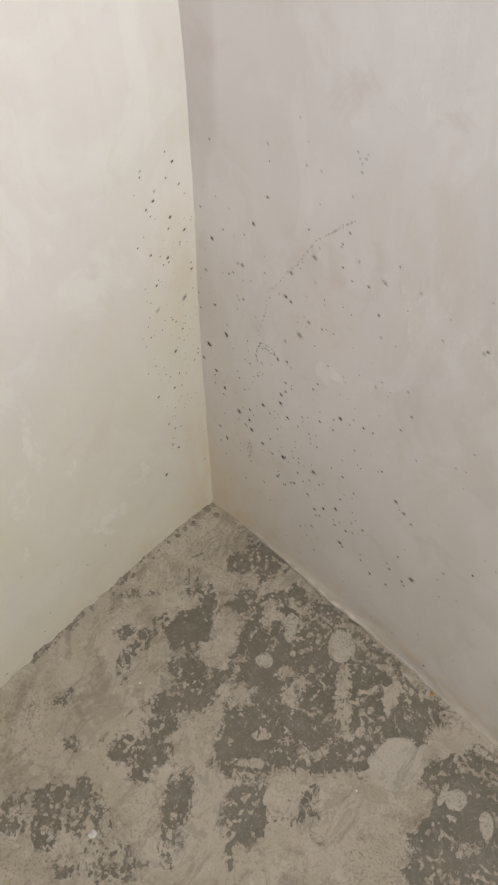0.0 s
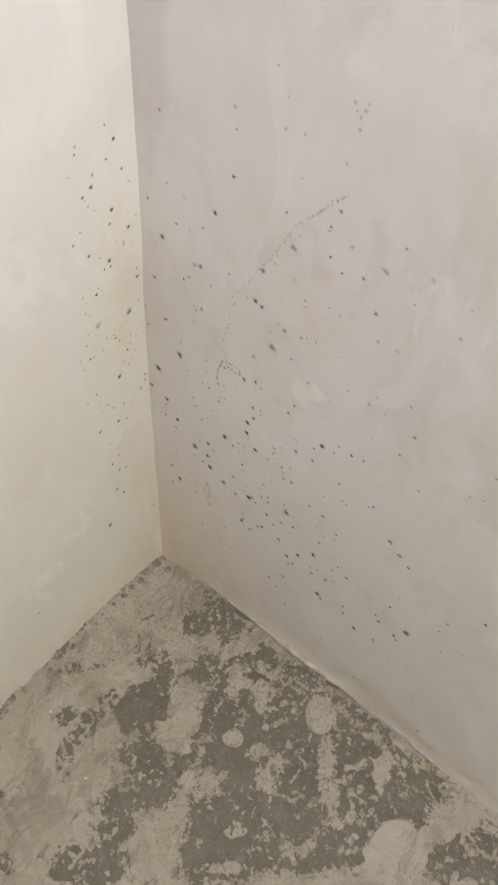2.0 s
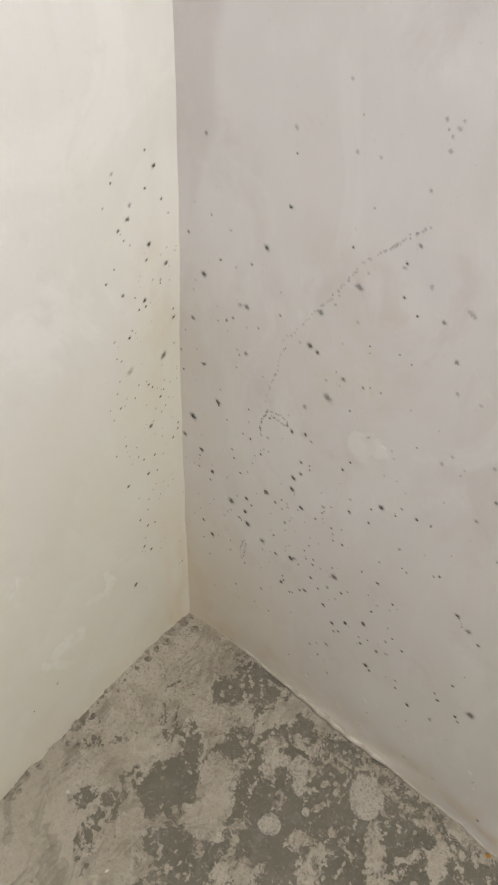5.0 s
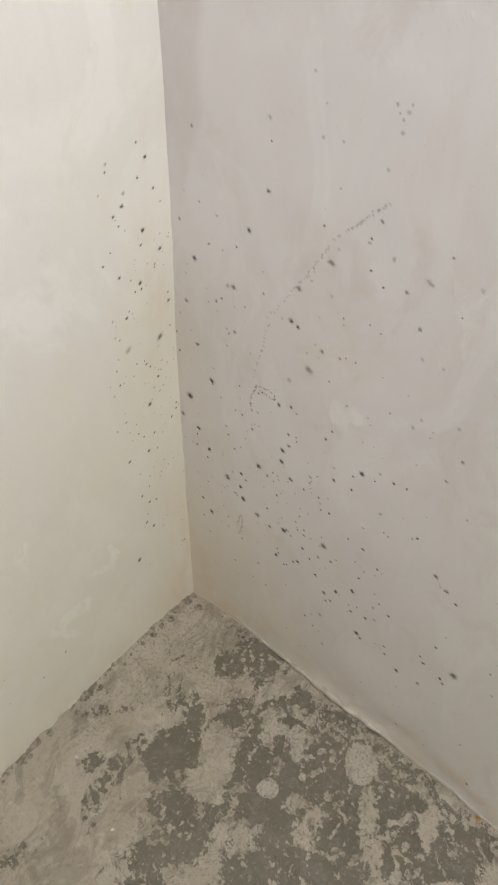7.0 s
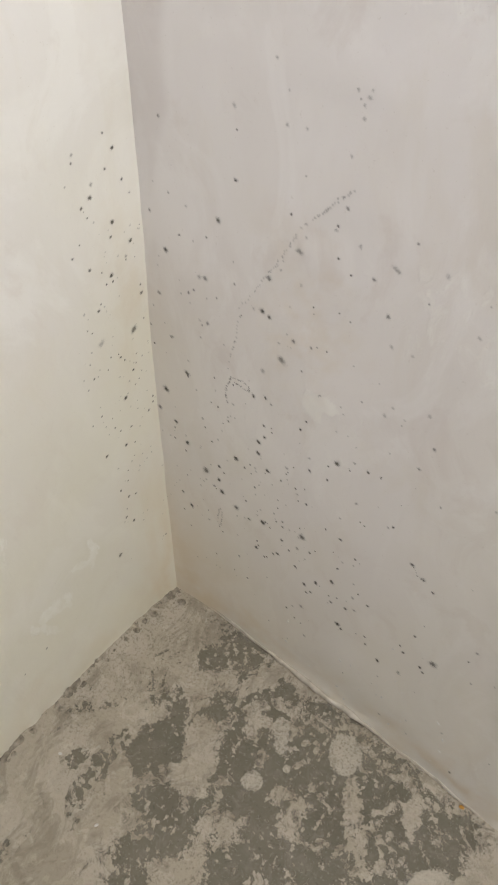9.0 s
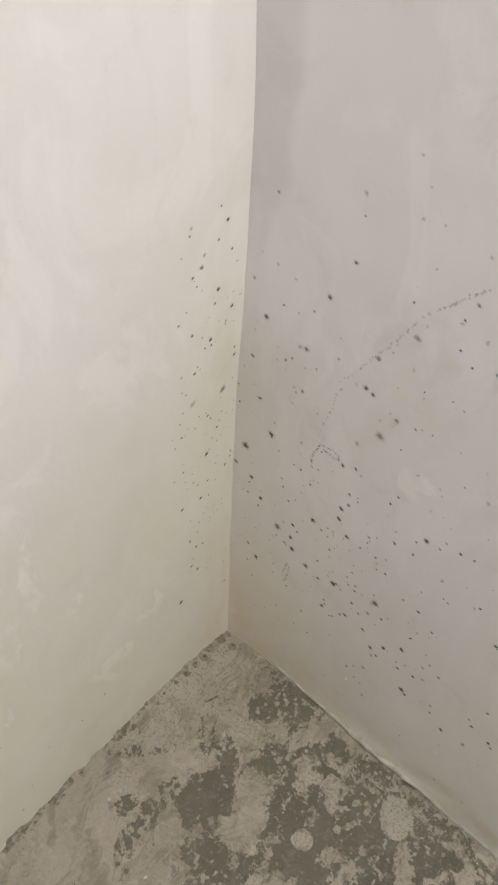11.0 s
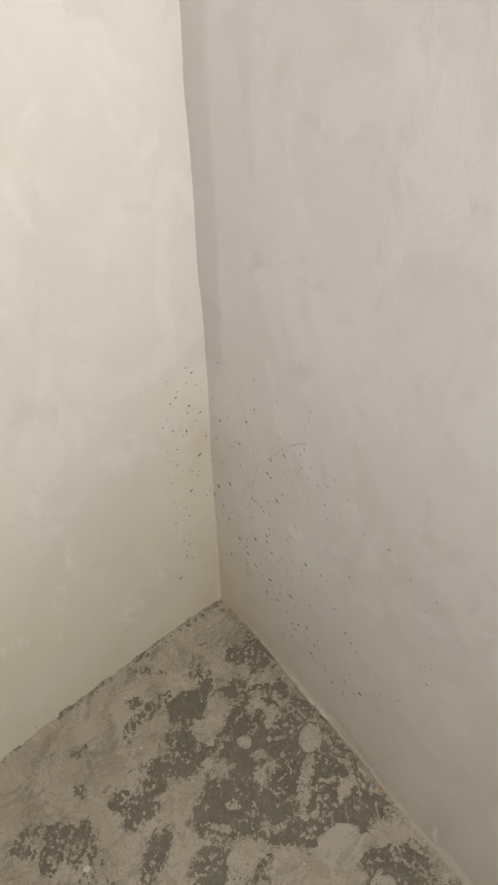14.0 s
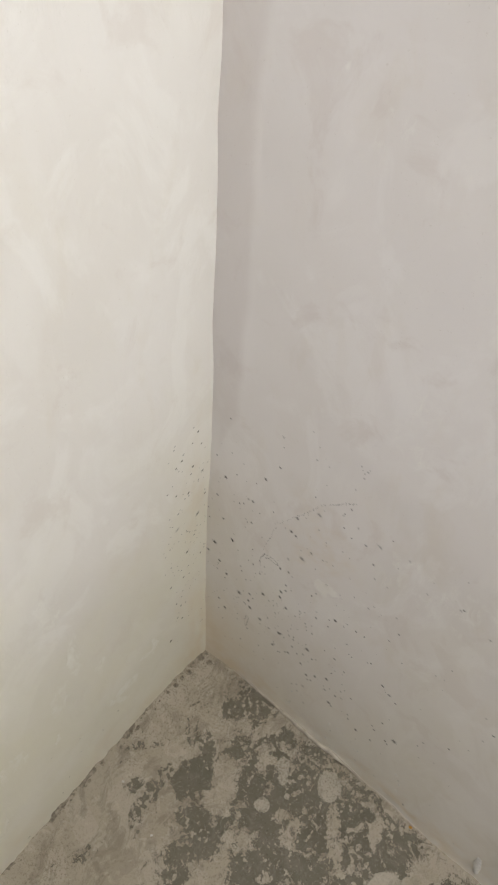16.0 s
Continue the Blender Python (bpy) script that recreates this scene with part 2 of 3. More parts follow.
def west_at(u, z, out=0.0):
    return Vector((float(west_in(np.array(u), np.array(z))) + out, -u, z))


CN, SN = math.cos(LEAN_N), math.sin(LEAN_N)


def north_at(u, z, out=0.0):
    d = float(north_in(np.array(u), np.array(z))) + out
    return Vector((u * CN - d * SN, -u * SN - d * CN, z))

# local z points into the room, local y up
TURN_N = Matrix(((CN, 0, -SN), (-SN, 0, -CN), (0, 1, 0))).to_4x4()


def plaster_wall(name, side):
    us = np.concatenate([np.arange(-0.03, 1.2, 0.005), np.linspace(1.2, ROOM + 0.1, 12)])
    zs = np.concatenate([np.arange(-0.03, 1.7, 0.006), np.linspace(1.7, 2.75, 9)])
    U, Z = np.meshgrid(us, zs)
    nu, nz = len(us), len(zs)
    if side == "west":
        D = west_in(U, Z)
        P = np.stack([D, -U, Z], -1)
        back = np.stack([np.full_like(D, -0.12), -U, Z], -1)
    else:
        D = north_in(U, Z)
        P = np.stack([U * CN - D * SN, -U * SN - D * CN, Z], -1)
        back = np.stack([U * CN + 0.12 * SN, -U * SN + 0.12 * CN, Z], -1)
    k = np.arange(nu * nz).reshape(nz, nu)
    q = np.stack([k[:-1, :-1], k[:-1, 1:], k[1:, 1:], k[1:, :-1]], -1).reshape(-1, 4)
    ring = np.concatenate([k[0, :-1], k[:-1, -1], k[-1, :0:-1], k[:0:-1, 0]])
    verts = np.concatenate([P.reshape(-1, 3), back.reshape(-1, 3)[ring]])
    n, base = len(ring), nu * nz
    rim = [(int(ring[i]), base + i, base + (i + 1) % n, int(ring[(i + 1) % n])) for i in range(n)]
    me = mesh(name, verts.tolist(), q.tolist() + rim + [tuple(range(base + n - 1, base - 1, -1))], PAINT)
    u, z = U.ravel(), Z.ravel()
    if side == "west":
        skim = west_skim(u, z)
        edge = 0.085 + 0.02 * fbm(z, z * 0, 0.12, 51)
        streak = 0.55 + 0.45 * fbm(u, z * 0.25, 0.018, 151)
        stain_shade = (0.34 + 0.42 * smooth(0.45 - z, 0, 0.3)) * streak * smooth(edge - u, -0.03, 0.05) * smooth(0.95 - z, 0, 0.25) + 0.45 * smooth(0.11 + 0.07 * fbm(u, u * 0, 0.08, 53) - z, -0.03, 0.1) * (0.6 + 0.5 * fbm(u, z, 0.05, 59))
        stain_shade = np.maximum(stain_shade, 0.45 * smooth(1.2 - np.hypot((u - 0.03) / 0.028, (z - 0.66) / 0.05) + 0.35 * fbm(u, z, 0.02, 57), 0, 0.8))
        strip_shade = np.zeros_like(u)
    else:
        skim = 0.28 * smooth(fbm(u, z, 0.16, 61, 4), 0.30, 0.75) + 0.7 * smooth(1.2 - np.hypot((u - 0.27) / 0.035, (z - 0.625) / 0.03) + 0.5 * fbm(u, z, 0.02, 67), 0.2, 0.9)
        # the band and smudge at the foot mix dirt with shade put into colour
        stain_shade = (1.1 * np.exp(-np.abs(u) / 0.13) * smooth(0.40 - z, 0, 0.36)
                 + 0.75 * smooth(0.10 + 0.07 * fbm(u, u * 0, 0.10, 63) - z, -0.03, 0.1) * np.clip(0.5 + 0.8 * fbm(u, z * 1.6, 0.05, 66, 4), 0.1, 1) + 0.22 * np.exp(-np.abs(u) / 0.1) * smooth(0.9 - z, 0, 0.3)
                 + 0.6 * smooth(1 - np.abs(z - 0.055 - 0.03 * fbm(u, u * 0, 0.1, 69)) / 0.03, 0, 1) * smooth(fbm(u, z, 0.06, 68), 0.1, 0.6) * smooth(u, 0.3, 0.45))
        stain_shade = stain_shade + 0.42 * smooth(1.2 - np.hypot((u - 0.235) / 0.075, (z - 0.73) / 0.11) + 0.5 * fbm(u, z, 0.03, 167, 4), 0.1, 0.9) * (0.5 + 0.5 * fbm(u, z, 0.012, 169))
        # shading of the strip's surface, painted in as a greyer tone
        strip_shade = 0.7 * strip_mask(u, z)
    # the paint is yellower up to a wandering line
    yellow_top = (0.72 if side == "west" else 0.50) + 0.22 * fbm(u, u * 0, 0.25, 131)
    low_yellow = (0.85 if side == "west" else 0.45) * smooth(yellow_top - z + 0.15 * fbm(u, z, 0.12, 133), -0.35, 0.45)
    pad = np.zeros(n)
    for key, v in (("skim", skim), ("stain_shade", stain_shade), ("strip_shade", strip_shade), ("low_yellow", low_yellow)):
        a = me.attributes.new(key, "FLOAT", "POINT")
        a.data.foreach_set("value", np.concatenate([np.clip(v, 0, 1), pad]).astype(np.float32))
    return tagged(new(name, me), kind="structure")


def wall_with_opening(name, m, length, height, hole):
    """A wall along local x, 0.12 thick outward along local -y, with one opening."""
    a, b, c, d = hole
    xs, zs = (-0.12, a, b, length), (0, c, d, height)
    bm = bmesh.new()
    for i in range(3):
        for k in range(3):
            if i == 1 and k == 1:
                continue
            r = bmesh.ops.create_cube(bm, size=1)
            for v in r["verts"]:
                v.co = (xs[i] if v.co.x < 0 else xs[i + 1], -0.12 if v.co.y < 0 else 0, zs[k] if v.co.z < 0 else zs[k + 1])
    bmesh.ops.remove_doubles(bm, verts=bm.verts, dist=1e-5)
    inner = [f for f in bm.faces if any(len(e.link_faces) > 2 for e in f.edges) and all(len(e.link_faces) > 2 for e in f.edges)]
    bmesh.ops.delete(bm, geom=inner, context="FACES_ONLY")
    bmesh.ops.recalc_face_normals(bm, faces=bm.faces)
    me = bpy.data.meshes.new(name)
    bm.to_mesh(me)
    bm.free()
    me.materials.append(UNSEEN_GREY)
    ob = tagged(new(name, me), kind="structure")
    ob.matrix_world = m
    return ob


floor = box("floor", (-0.15, -ROOM - 0.15, -0.12), (ROOM + 0.15, 0.15, 0), CEMENT)
# unseen, added to close the room overhead
box("unseen_ceiling", (-0.15, -ROOM - 0.15, 2.75), (ROOM + 0.15, 0.15, 2.87), UNSEEN_GREY)
wall_west = plaster_wall("wall_west", "west")
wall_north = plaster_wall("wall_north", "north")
# unseen walls, added to close the room and hold the lamps' openings
wall_with_opening("unseen_wall_south", pose(0, -ROOM, 0), ROOM + 0.12, 2.75, OPENING_S)
far = ROOM + 0.12
wall_with_opening("unseen_wall_east", pose(ROOM, -far, 0, 0, 0, 90), far - 0.02, 2.75, (far - OPENING_E[1], far - OPENING_E[0], OPENING_E[2], OPENING_E[3]))

# ---- dried mortar left on the screed ----
# centre x, y in metres, half axes in millimetres, turn in degrees
BARE_NEAR = [
    (0.402, -0.339, 69, 41, 121), (0.46, -0.25, 121, 86, 44), (0.367, -0.153, 84, 57, 44), (0.301, -0.212, 57, 22, 122), (0.529, -0.113, 77, 56, 8),
    (0.591, -0.127, 51, 32, 26), (0.571, -0.224, 41, 29, 47), (0.521, -0.276, 82, 27, 42), (0.753, -0.151, 76, 52, 51), (0.785, -0.239, 87, 58, 49),
    (0.844, -0.22, 51, 36, 108), (0.49, -0.43, 42, 32, 125), (0.189, -0.249, 40, 31, 62), (0.178, -0.203, 26, 12, 115), (0.179, -0.282, 28, 20, 138),
    (0.239, -0.324, 35, 22, 40), (0.272, -0.366, 51, 21, 53), (0.287, -0.335, 23, 20, 79),
]
BARE_FAR = [
    (0.499, -0.081, 44, 28, 179), (0.403, -0.091, 25, 19, 153), (0.61, -0.09, 40, 24, 13), (0.461, -0.13, 64, 18, 21),
    (0.294, -0.29, 28, 10, 84), (0.279, -0.427, 27, 19, 63), (0.281, -0.484, 47, 21, 36), (0.304, -0.503, 16, 15, 18), (0.163, -0.084, 24, 18, 41),
    (0.191, -0.034, 40, 17, 6), (0.228, -0.148, 41, 13, 68), (0.299, -0.071, 26, 25, 66), (0.246, -0.112, 24, 12, 85), (0.339, -0.084, 28, 15, 9),
    (0.223, -0.639, 35, 16, 48), (0.257, -0.597, 15, 13, 170), (0.2, -0.713, 18, 10, 36), (0.247, -0.683, 26, 17, 148), (0.391, -0.486, 30, 9, 124),
    (0.392, -0.519, 33, 9, 124),
]
BARE_MIDDLE = [
    (0.44, -0.259, 103, 94, 45), (0.537, -0.16, 78, 67, 50), (0.603, -0.099, 53, 38, 23), (0.41, -0.134, 58, 46, 44), (0.195, -0.049, 38, 16, 16),
    (0.217, -0.106, 37, 11, 90), (0.303, -0.086, 34, 21, 12), (0.278, -0.169, 31, 12, 118), (0.502, -0.064, 36, 22, 177), (0.398, -0.045, 48, 9, 6),
]
SPECKLED_NEAR = [
    (0.134, -0.353, 60, 18, 96), (0.094, -0.35, 23, 16, 36), (0.147, -0.409, 24, 13, 130), (0.128, -0.288, 16, 14, 27), (0.103, -0.513, 35, 13, 67), (0.056, -0.271, 52, 10, 47),
    (0.136, -0.186, 33, 15, 58), (0.099, -0.173, 19, 8, 126), (0.291, -0.626, 54, 41, 31), (0.2, -0.689, 49, 30, 35), (0.371, -0.64, 57, 29, 39),
    (0.421, -0.551, 50, 21, 124), (0.506, -0.487, 34, 12, 121), (0.565, -0.351, 36, 19, 95), (0.539, -0.383, 28, 9, 130), (0.598, -0.373, 22, 12, 127),
    (0.706, -0.359, 17, 11, 46), (0.718, -0.327, 11, 8, 49), 
]
SPECKLED_FAR = [
    (0.508, -0.387, 38, 16, 136), (0.181, -0.558, 21, 12, 38), (0.742, -0.076, 32, 21, 10), (0.648, -0.133, 28, 15, 156), (0.314, -0.696, 32, 15, 39),
    
]
THIN = [
    (0.355, -0.292, 27, 20, 142), (0.414, -0.221, 30, 9, 89), (0.542, -0.202, 13, 4, 133),
    (0.425, -0.217, 39, 12, 99), (0.427, -0.316, 27, 9, 42), (0.567, -0.107, 19, 12, 121), (0.34, -0.075, 51, 11, 6),
    (0.365, -0.265, 19, 8, 71), (0.562, -0.193, 27, 8, 60), (0.383, -0.199, 18, 8, 62), (0.529, -0.262, 25, 7, 69), (0.814, -0.214, 30, 8, 59),
]
PALE_NEAR = [
    (0.249, -0.225, 64, 28, 123), (0.304, -0.236, 15, 7, 72), (0.285, -0.129, 34, 14, 112), (0.485, -0.149, 43, 14, 122), (0.519, -0.175, 26, 8, 74),
    (0.468, -0.223, 16, 7, 38), (0.543, -0.217, 16, 4, 47), (0.528, -0.204, 10, 4, 126), (0.532, -0.117, 9, 6, 48), (0.449, -0.361, 15, 8, 33),
    (0.44, -0.392, 20, 3, 42), (0.448, -0.402, 18, 4, 42), (0.512, -0.369, 41, 26, 135), (0.556, -0.304, 41, 12, 28), (0.6, -0.313, 40, 29, 47),
    (0.607, -0.275, 30, 16, 68), (0.678, -0.253, 69, 43, 67), (0.67, -0.341, 82, 50, 45),
]
PALE_FAR = [
    (0.562, -0.103, 20, 11, 111), (0.458, -0.23, 15, 5, 37), (0.541, -0.218, 18, 5, 55), (0.444, -0.364, 29, 7, 41), (0.252, -0.233, 54, 25, 118), (0.499, -0.289, 9, 5, 123),
    (0.693, -0.09, 45, 27, 59), (0.663, -0.141, 24, 10, 69), (0.328, -0.173, 11, 6, 73), (0.205, -0.104, 24, 20, 42), (0.244, -0.087, 32, 11, 79),
]
FRESH = [
    (0.435, -0.087, 33, 28, 110),
    (0.338, -0.208, 18, 16, 39), (0.372, -0.161, 7, 7, 98), (0.335, -0.123, 31, 12, 124), (0.64, -0.192, 52, 44, 63), (0.73, -0.181, 21, 7, 101),
    (0.752, -0.173, 21, 17, 69), (0.762, -0.203, 10, 5, 3), (0.812, -0.172, 22, 12, 122),
]


def spread(x, y, e, warp, power=2.0):
    cx, cy, a, b, turn = e
    c, s = math.cos(radians(turn)), math.sin(radians(turn))
    dx, dy = (x - cx) * 1000 + warp[0], (y - cy) * 1000 + warp[1]
    p, q = np.abs(dx * c + dy * s) / a, np.abs(-dx * s + dy * c) / b
    return (1 - (p ** power + q ** power) ** (1 / power)) * min(a, b)


def torn(x, y, seed):
    """Ragged noise drawn out along the trowel's strokes, about -1 to 1."""
    c, s = math.cos(1.95), math.sin(1.95)
    along, across = x * c + y * s, -x * s + y * c
    coarse = fbm(along * 0.4, across, 0.022, seed, 4)
    sharp = 1 - 2 * np.abs(fbm(along * 0.55 + 5, across, 0.012, seed + 4, 3))
    return 0.7 * coarse + 0.45 * sharp


def mortar_field(x, y):
    """Thickness of the mortar in millimetres; below zero the screed lies bare."""
    rough = (5 * fbm(x, y, 0.03, 71, 4) + 4 * fbm(x, y, 0.009, 75), 5 * fbm(x, y, 0.03, 81, 4) + 4 * fbm(x, y, 0.009, 85))
    slight = (rough[0] * 0.3, rough[1] * 0.3)
    fine = fbm(x, y, 0.008, 91, 3)
    rip = torn(x, y, 95)
    f = np.full_like(x, 14.0)
    for e in BARE_NEAR + BARE_FAR + BARE_MIDDLE:
        f = np.minimum(f, -0.75 * spread(x, y, e, rough, 3.2) - 3.0)
    f = np.maximum(f, -9)
    speck = np.full_like(x, -20.0)
    for e in SPECKLED_NEAR + SPECKLED_FAR:
        speck = np.maximum(speck, spread(x, y, e, rough))
    f = np.minimum(f, np.where(speck > -2, 3.5 - np.clip((speck + 2) / 9, 0, 1) * 4.6 + 6.5 * fbm(x * 0.8 + y * 0.5, y, 0.0075, 291, 3) + 3 * rip, 14))
    # a worn fringe along the north wall
    near = np.clip(1 - np.abs(-y - LEAN_N * x - 0.045) / 0.045, 0, 1) * smooth(x, 0.33, 0.5)
    f = np.minimum(f, np.where(near > 0, 10 - 9.5 * near + 5 * fbm(x + y, (x - y) * 0.45, 0.012, 195), 14))
    thin = np.full_like(x, -20.0)
    for e in THIN:
        thin = np.maximum(thin, spread(x, y, e, rough))
    f = np.where(thin > -3, np.maximum(f, np.clip(thin, -3, 4) * 0.7 - 1.0 + 3.0 * rip), f)
    for e in PALE_NEAR + PALE_FAR:
        f = np.maximum(f, 0.9 * spread(x, y, e, rough, 2.6))
    rng = random.Random(19)
    # wisps of straw-like mortar at the foot of the north wall
    for _ in range(50):
        x0 = rng.uniform(0.40, 0.84)
        e = (x0, -LEAN_N * x0 - rng.uniform(0.008, 0.065), rng.uniform(8, 24), rng.uniform(1.6, 3.0), rng.gauss(-20, 38))
        f = np.maximum(f, spread(x, y, e, slight) + 0.6)
    # trowel scratches through the crust
    for _ in range(34):
        e = (rng.uniform(0.03, 0.30), -rng.uniform(0.05, 0.55), rng.uniform(8, 26), rng.uniform(1.2, 2.4), rng.gauss(85, 18))
        f = np.where(spread(x, y, e, slight) > -1, np.minimum(f, 3.0 - spread(x, y, e, slight)), f)
    # torn flakes left standing on the bare screed
    for _ in range(150):
        a = rng.uniform(2.5, 10)
        e = (rng.uniform(0.2, 0.9), -rng.uniform(0.05, 0.5), a, a * rng.uniform(0.2, 0.6), rng.gauss(110, 35))
        f = np.maximum(f, spread(x, y, e, (rough[0] * 0.6, rough[1] * 0.6)) - 0.3)
    f = f + 2.2 * fine + 3.4 * rip + 2.0 * fbm(x, y, 0.0045, 301, 2)
    for e in FRESH:
        f = np.maximum(f, 1.4 * spread(x, y, e, slight) + 0.8 * fine)
    fresh = np.zeros_like(x)
    for e in FRESH:
        fresh = np.maximum(fresh, smooth(spread(x, y, e, slight), -5, 1))
    drops = lattice(x, y, 0.007, 103) * (0.55 + 0.9 * lattice(x, y, 0.06, 105))
    return np.maximum(f, (drops - 0.80) * 14), fresh


def lay_mortar():
    step, n = 0.0017, 590
    axis = np.arange(n) * step
    X, Y = np.meshgrid(axis, -axis)
    F, fresh = mortar_field(X, Y)
    lip = 5.0 * np.exp(-X / 0.018) * (0.6 + 0.8 * lattice(X, Y, 0.03, 111)) + 4.0 * np.exp(-np.hypot(X, Y) / 0.05)
    H = np.clip(F * 0.3, 0.12, 1.2) + np.where(F > 0, 0.35 * fbm(X, Y, 0.02, 113) + 0.7 * fbm(X, Y, 0.09, 115, 2) + lip, 0)
    H = np.maximum(H, 0.12)
    solid = F > -3.4
    label = np.zeros((n, n), np.int32)
    sizes = [0]
    for i in range(n):
        for j in range(n):
            if solid[i, j] and not label[i, j]:
                k, todo, count = len(sizes), [(i, j)], 0
                label[i, j] = k
                while todo:
                    a, b = todo.pop()
                    count += 1
                    for c, d in ((a + 1, b), (a - 1, b), (a, b + 1), (a, b - 1)):
                        if 0 <= c < n and 0 <= d < n and solid[c, d] and not label[c, d]:
                            label[c, d] = k
                            todo.append((c, d))
                sizes.append(count)
    order = sorted(range(1, len(sizes)), key=lambda k: -sizes[k])
    single = [k for k in order if sizes[k] >= 20][:280]
    keep = np.zeros(len(sizes), np.int32)
    for r, k in enumerate(single):
        keep[k] = r + 1
    owner = np.where(solid, keep[label], 0)
    owner = np.where(solid & (owner == 0), len(single) + 1, owner)
    for who in range(1, len(single) + 2):
        mask = owner == who
        if not mask.any():
            continue
        rows, cols = np.where(mask)
        r0, r1, c0, c1 = max(rows.min() - 2, 0), min(rows.max() + 3, n), max(cols.min() - 2, 0), min(cols.max() + 3, n)
        sub = mask[r0:r1, c0:c1]
        grown = sub.copy()
        grown[1:] |= sub[:-1]
        grown[:-1] |= sub[1:]
        grown[:, 1:] |= grown[:, :-1].copy()
        grown[:, :-1] |= grown[:, 1:].copy()
        cell = grown[:-1, :-1] & grown[1:, :-1] & grown[:-1, 1:] & grown[1:, 1:]
        used = np.zeros_like(sub)
        used[:-1, :-1] |= cell
        used[1:, :-1] |= cell
        used[:-1, 1:] |= cell
        used[1:, 1:] |= cell
        idx = np.full(sub.shape, -1)
        idx[used] = np.arange(used.sum())
        xs, ys = X[r0:r1, c0:c1][used], Y[r0:r1, c0:c1][used]
        hs = np.where(sub, H[r0:r1, c0:c1], 0.1)[used]
        film = np.where(sub, F[r0:r1, c0:c1], -5.0)[used]
        a, b = np.where(cell)
        q = np.stack([idx[a, b], idx[a + 1, b], idx[a + 1, b + 1], idx[a, b + 1]], -1)
        name = "mortar_crust" if who == 1 else "mortar_splash" if who <= len(single) else "mortar_specks"
        me = mesh(name, np.stack([xs, ys, hs * 0.001], -1).tolist(), q.tolist(), MORTAR)
        me.attributes.new("film", "FLOAT", "POINT").data.foreach_set("value", film.astype(np.float32))
        me.attributes.new("fresh", "FLOAT", "POINT").data.foreach_set("value", fresh[r0:r1, c0:c1][used].astype(np.float32))
        ob = part(name, me, floor)
        if who > len(single):
            tagged(ob, kind="stuff")


def lay_far_mortar():
    """The same crust over the rest of the floor, in coarser facets."""
    edge, end = 589 * 0.0017, ROOM
    for x0, x1, y0, y1 in ((edge, end, 0, edge), (0, end, edge, end)):
        xs, ys = np.linspace(x0, x1, 50), np.linspace(y0, y1, 50)
        X, Y = np.meshgrid(xs, -ys)
        k = np.arange(2500).reshape(50, 50)
        q = np.stack([k[:-1, :-1], k[1:, :-1], k[1:, 1:], k[:-1, 1:]], -1).reshape(-1, 4)
        z = 0.0012 + 0.0004 * fbm(X, Y, 0.09, 115, 2)
        me = mesh("mortar_crust", np.stack([X, Y, z], -1).reshape(-1, 3).tolist(), q.tolist(), MORTAR)
        film = 5 + 9 * fbm(X, Y, 0.16, 141, 3).ravel()
        me.attributes.new("film", "FLOAT", "POINT").data.foreach_set("value", film.astype(np.float32))
        part("mortar_crust", me, floor)


lay_mortar()
lay_far_mortar()


# ---- things: crumbs, chips, the bead at the foot of the wall ----
def lump(name, size, material, seed, flat=0.6, fine=2):
    rng = random.Random(seed)
    bm = bmesh.new()
    bmesh.ops.create_icosphere(bm, subdivisions=fine, radius=1)
    off = Vector((rng.random() * 9, rng.random() * 9, rng.random() * 9))
    for v in bm.verts:
        k = 1 + 0.35 * noise.noise(v.co * 1.3 + off) + 0.15 * noise.noise(v.co * 3 + off)
        v.co = Vector((v.co.x * size * k, v.co.y * size * 0.75 * k, max(v.co.z, -0.55) * size * flat * k))
    low = min(v.co.z for v in bm.verts)
    for v in bm.verts:
        v.co.z -= low
    me = bpy.data.meshes.new(name)
    bm.to_mesh(me)
    bm.free()
    me.materials.append(material)
    return me


def paint_bead():
    """The ridge of hardened paint along the foot of the north wall."""
    verts, faces, n, m = [], [], 150, 9
    us = np.linspace(0.10, 0.66, n)
    body = 0.0012 + 0.0026 * smooth(us, 0.22, 0.27) * smooth(0.50 - us, 0, 0.10)
    body = body * (1 + 0.35 * fbm(us, us * 0, 0.02, 121)) * smooth(us, 0.10, 0.16) * smooth(0.66 - us, 0, 0.02) + 0.0002
    rise = 0.006 + 0.003 * fbm(us, us * 0, 0.11, 125) + 0.004 * np.exp(-us / 0.1)
    for i, u in enumerate(us):
        for k in range(m):
            a = math.pi * 2 * k / m
            p = north_at(u, rise[i] + body[i] * 1.2 * math.sin(a))
            d = body[i] * (math.cos(a) + 0.5)
            verts.append((p.x - d * SN, p.y - d * CN, p.z))
    for i in range(n - 1):
        for k in range(m):
            faces.append((i * m + k, (i + 1) * m + k, (i + 1) * m + (k + 1) % m, i * m + (k + 1) % m))
    faces += [tuple(range(m)), tuple(range((n - 1) * m, n * m))[::-1]]
    ob = new("paint_bead", mesh("paint_bead", verts, faces, BEAD))
    tagged(ob, kind="structure")


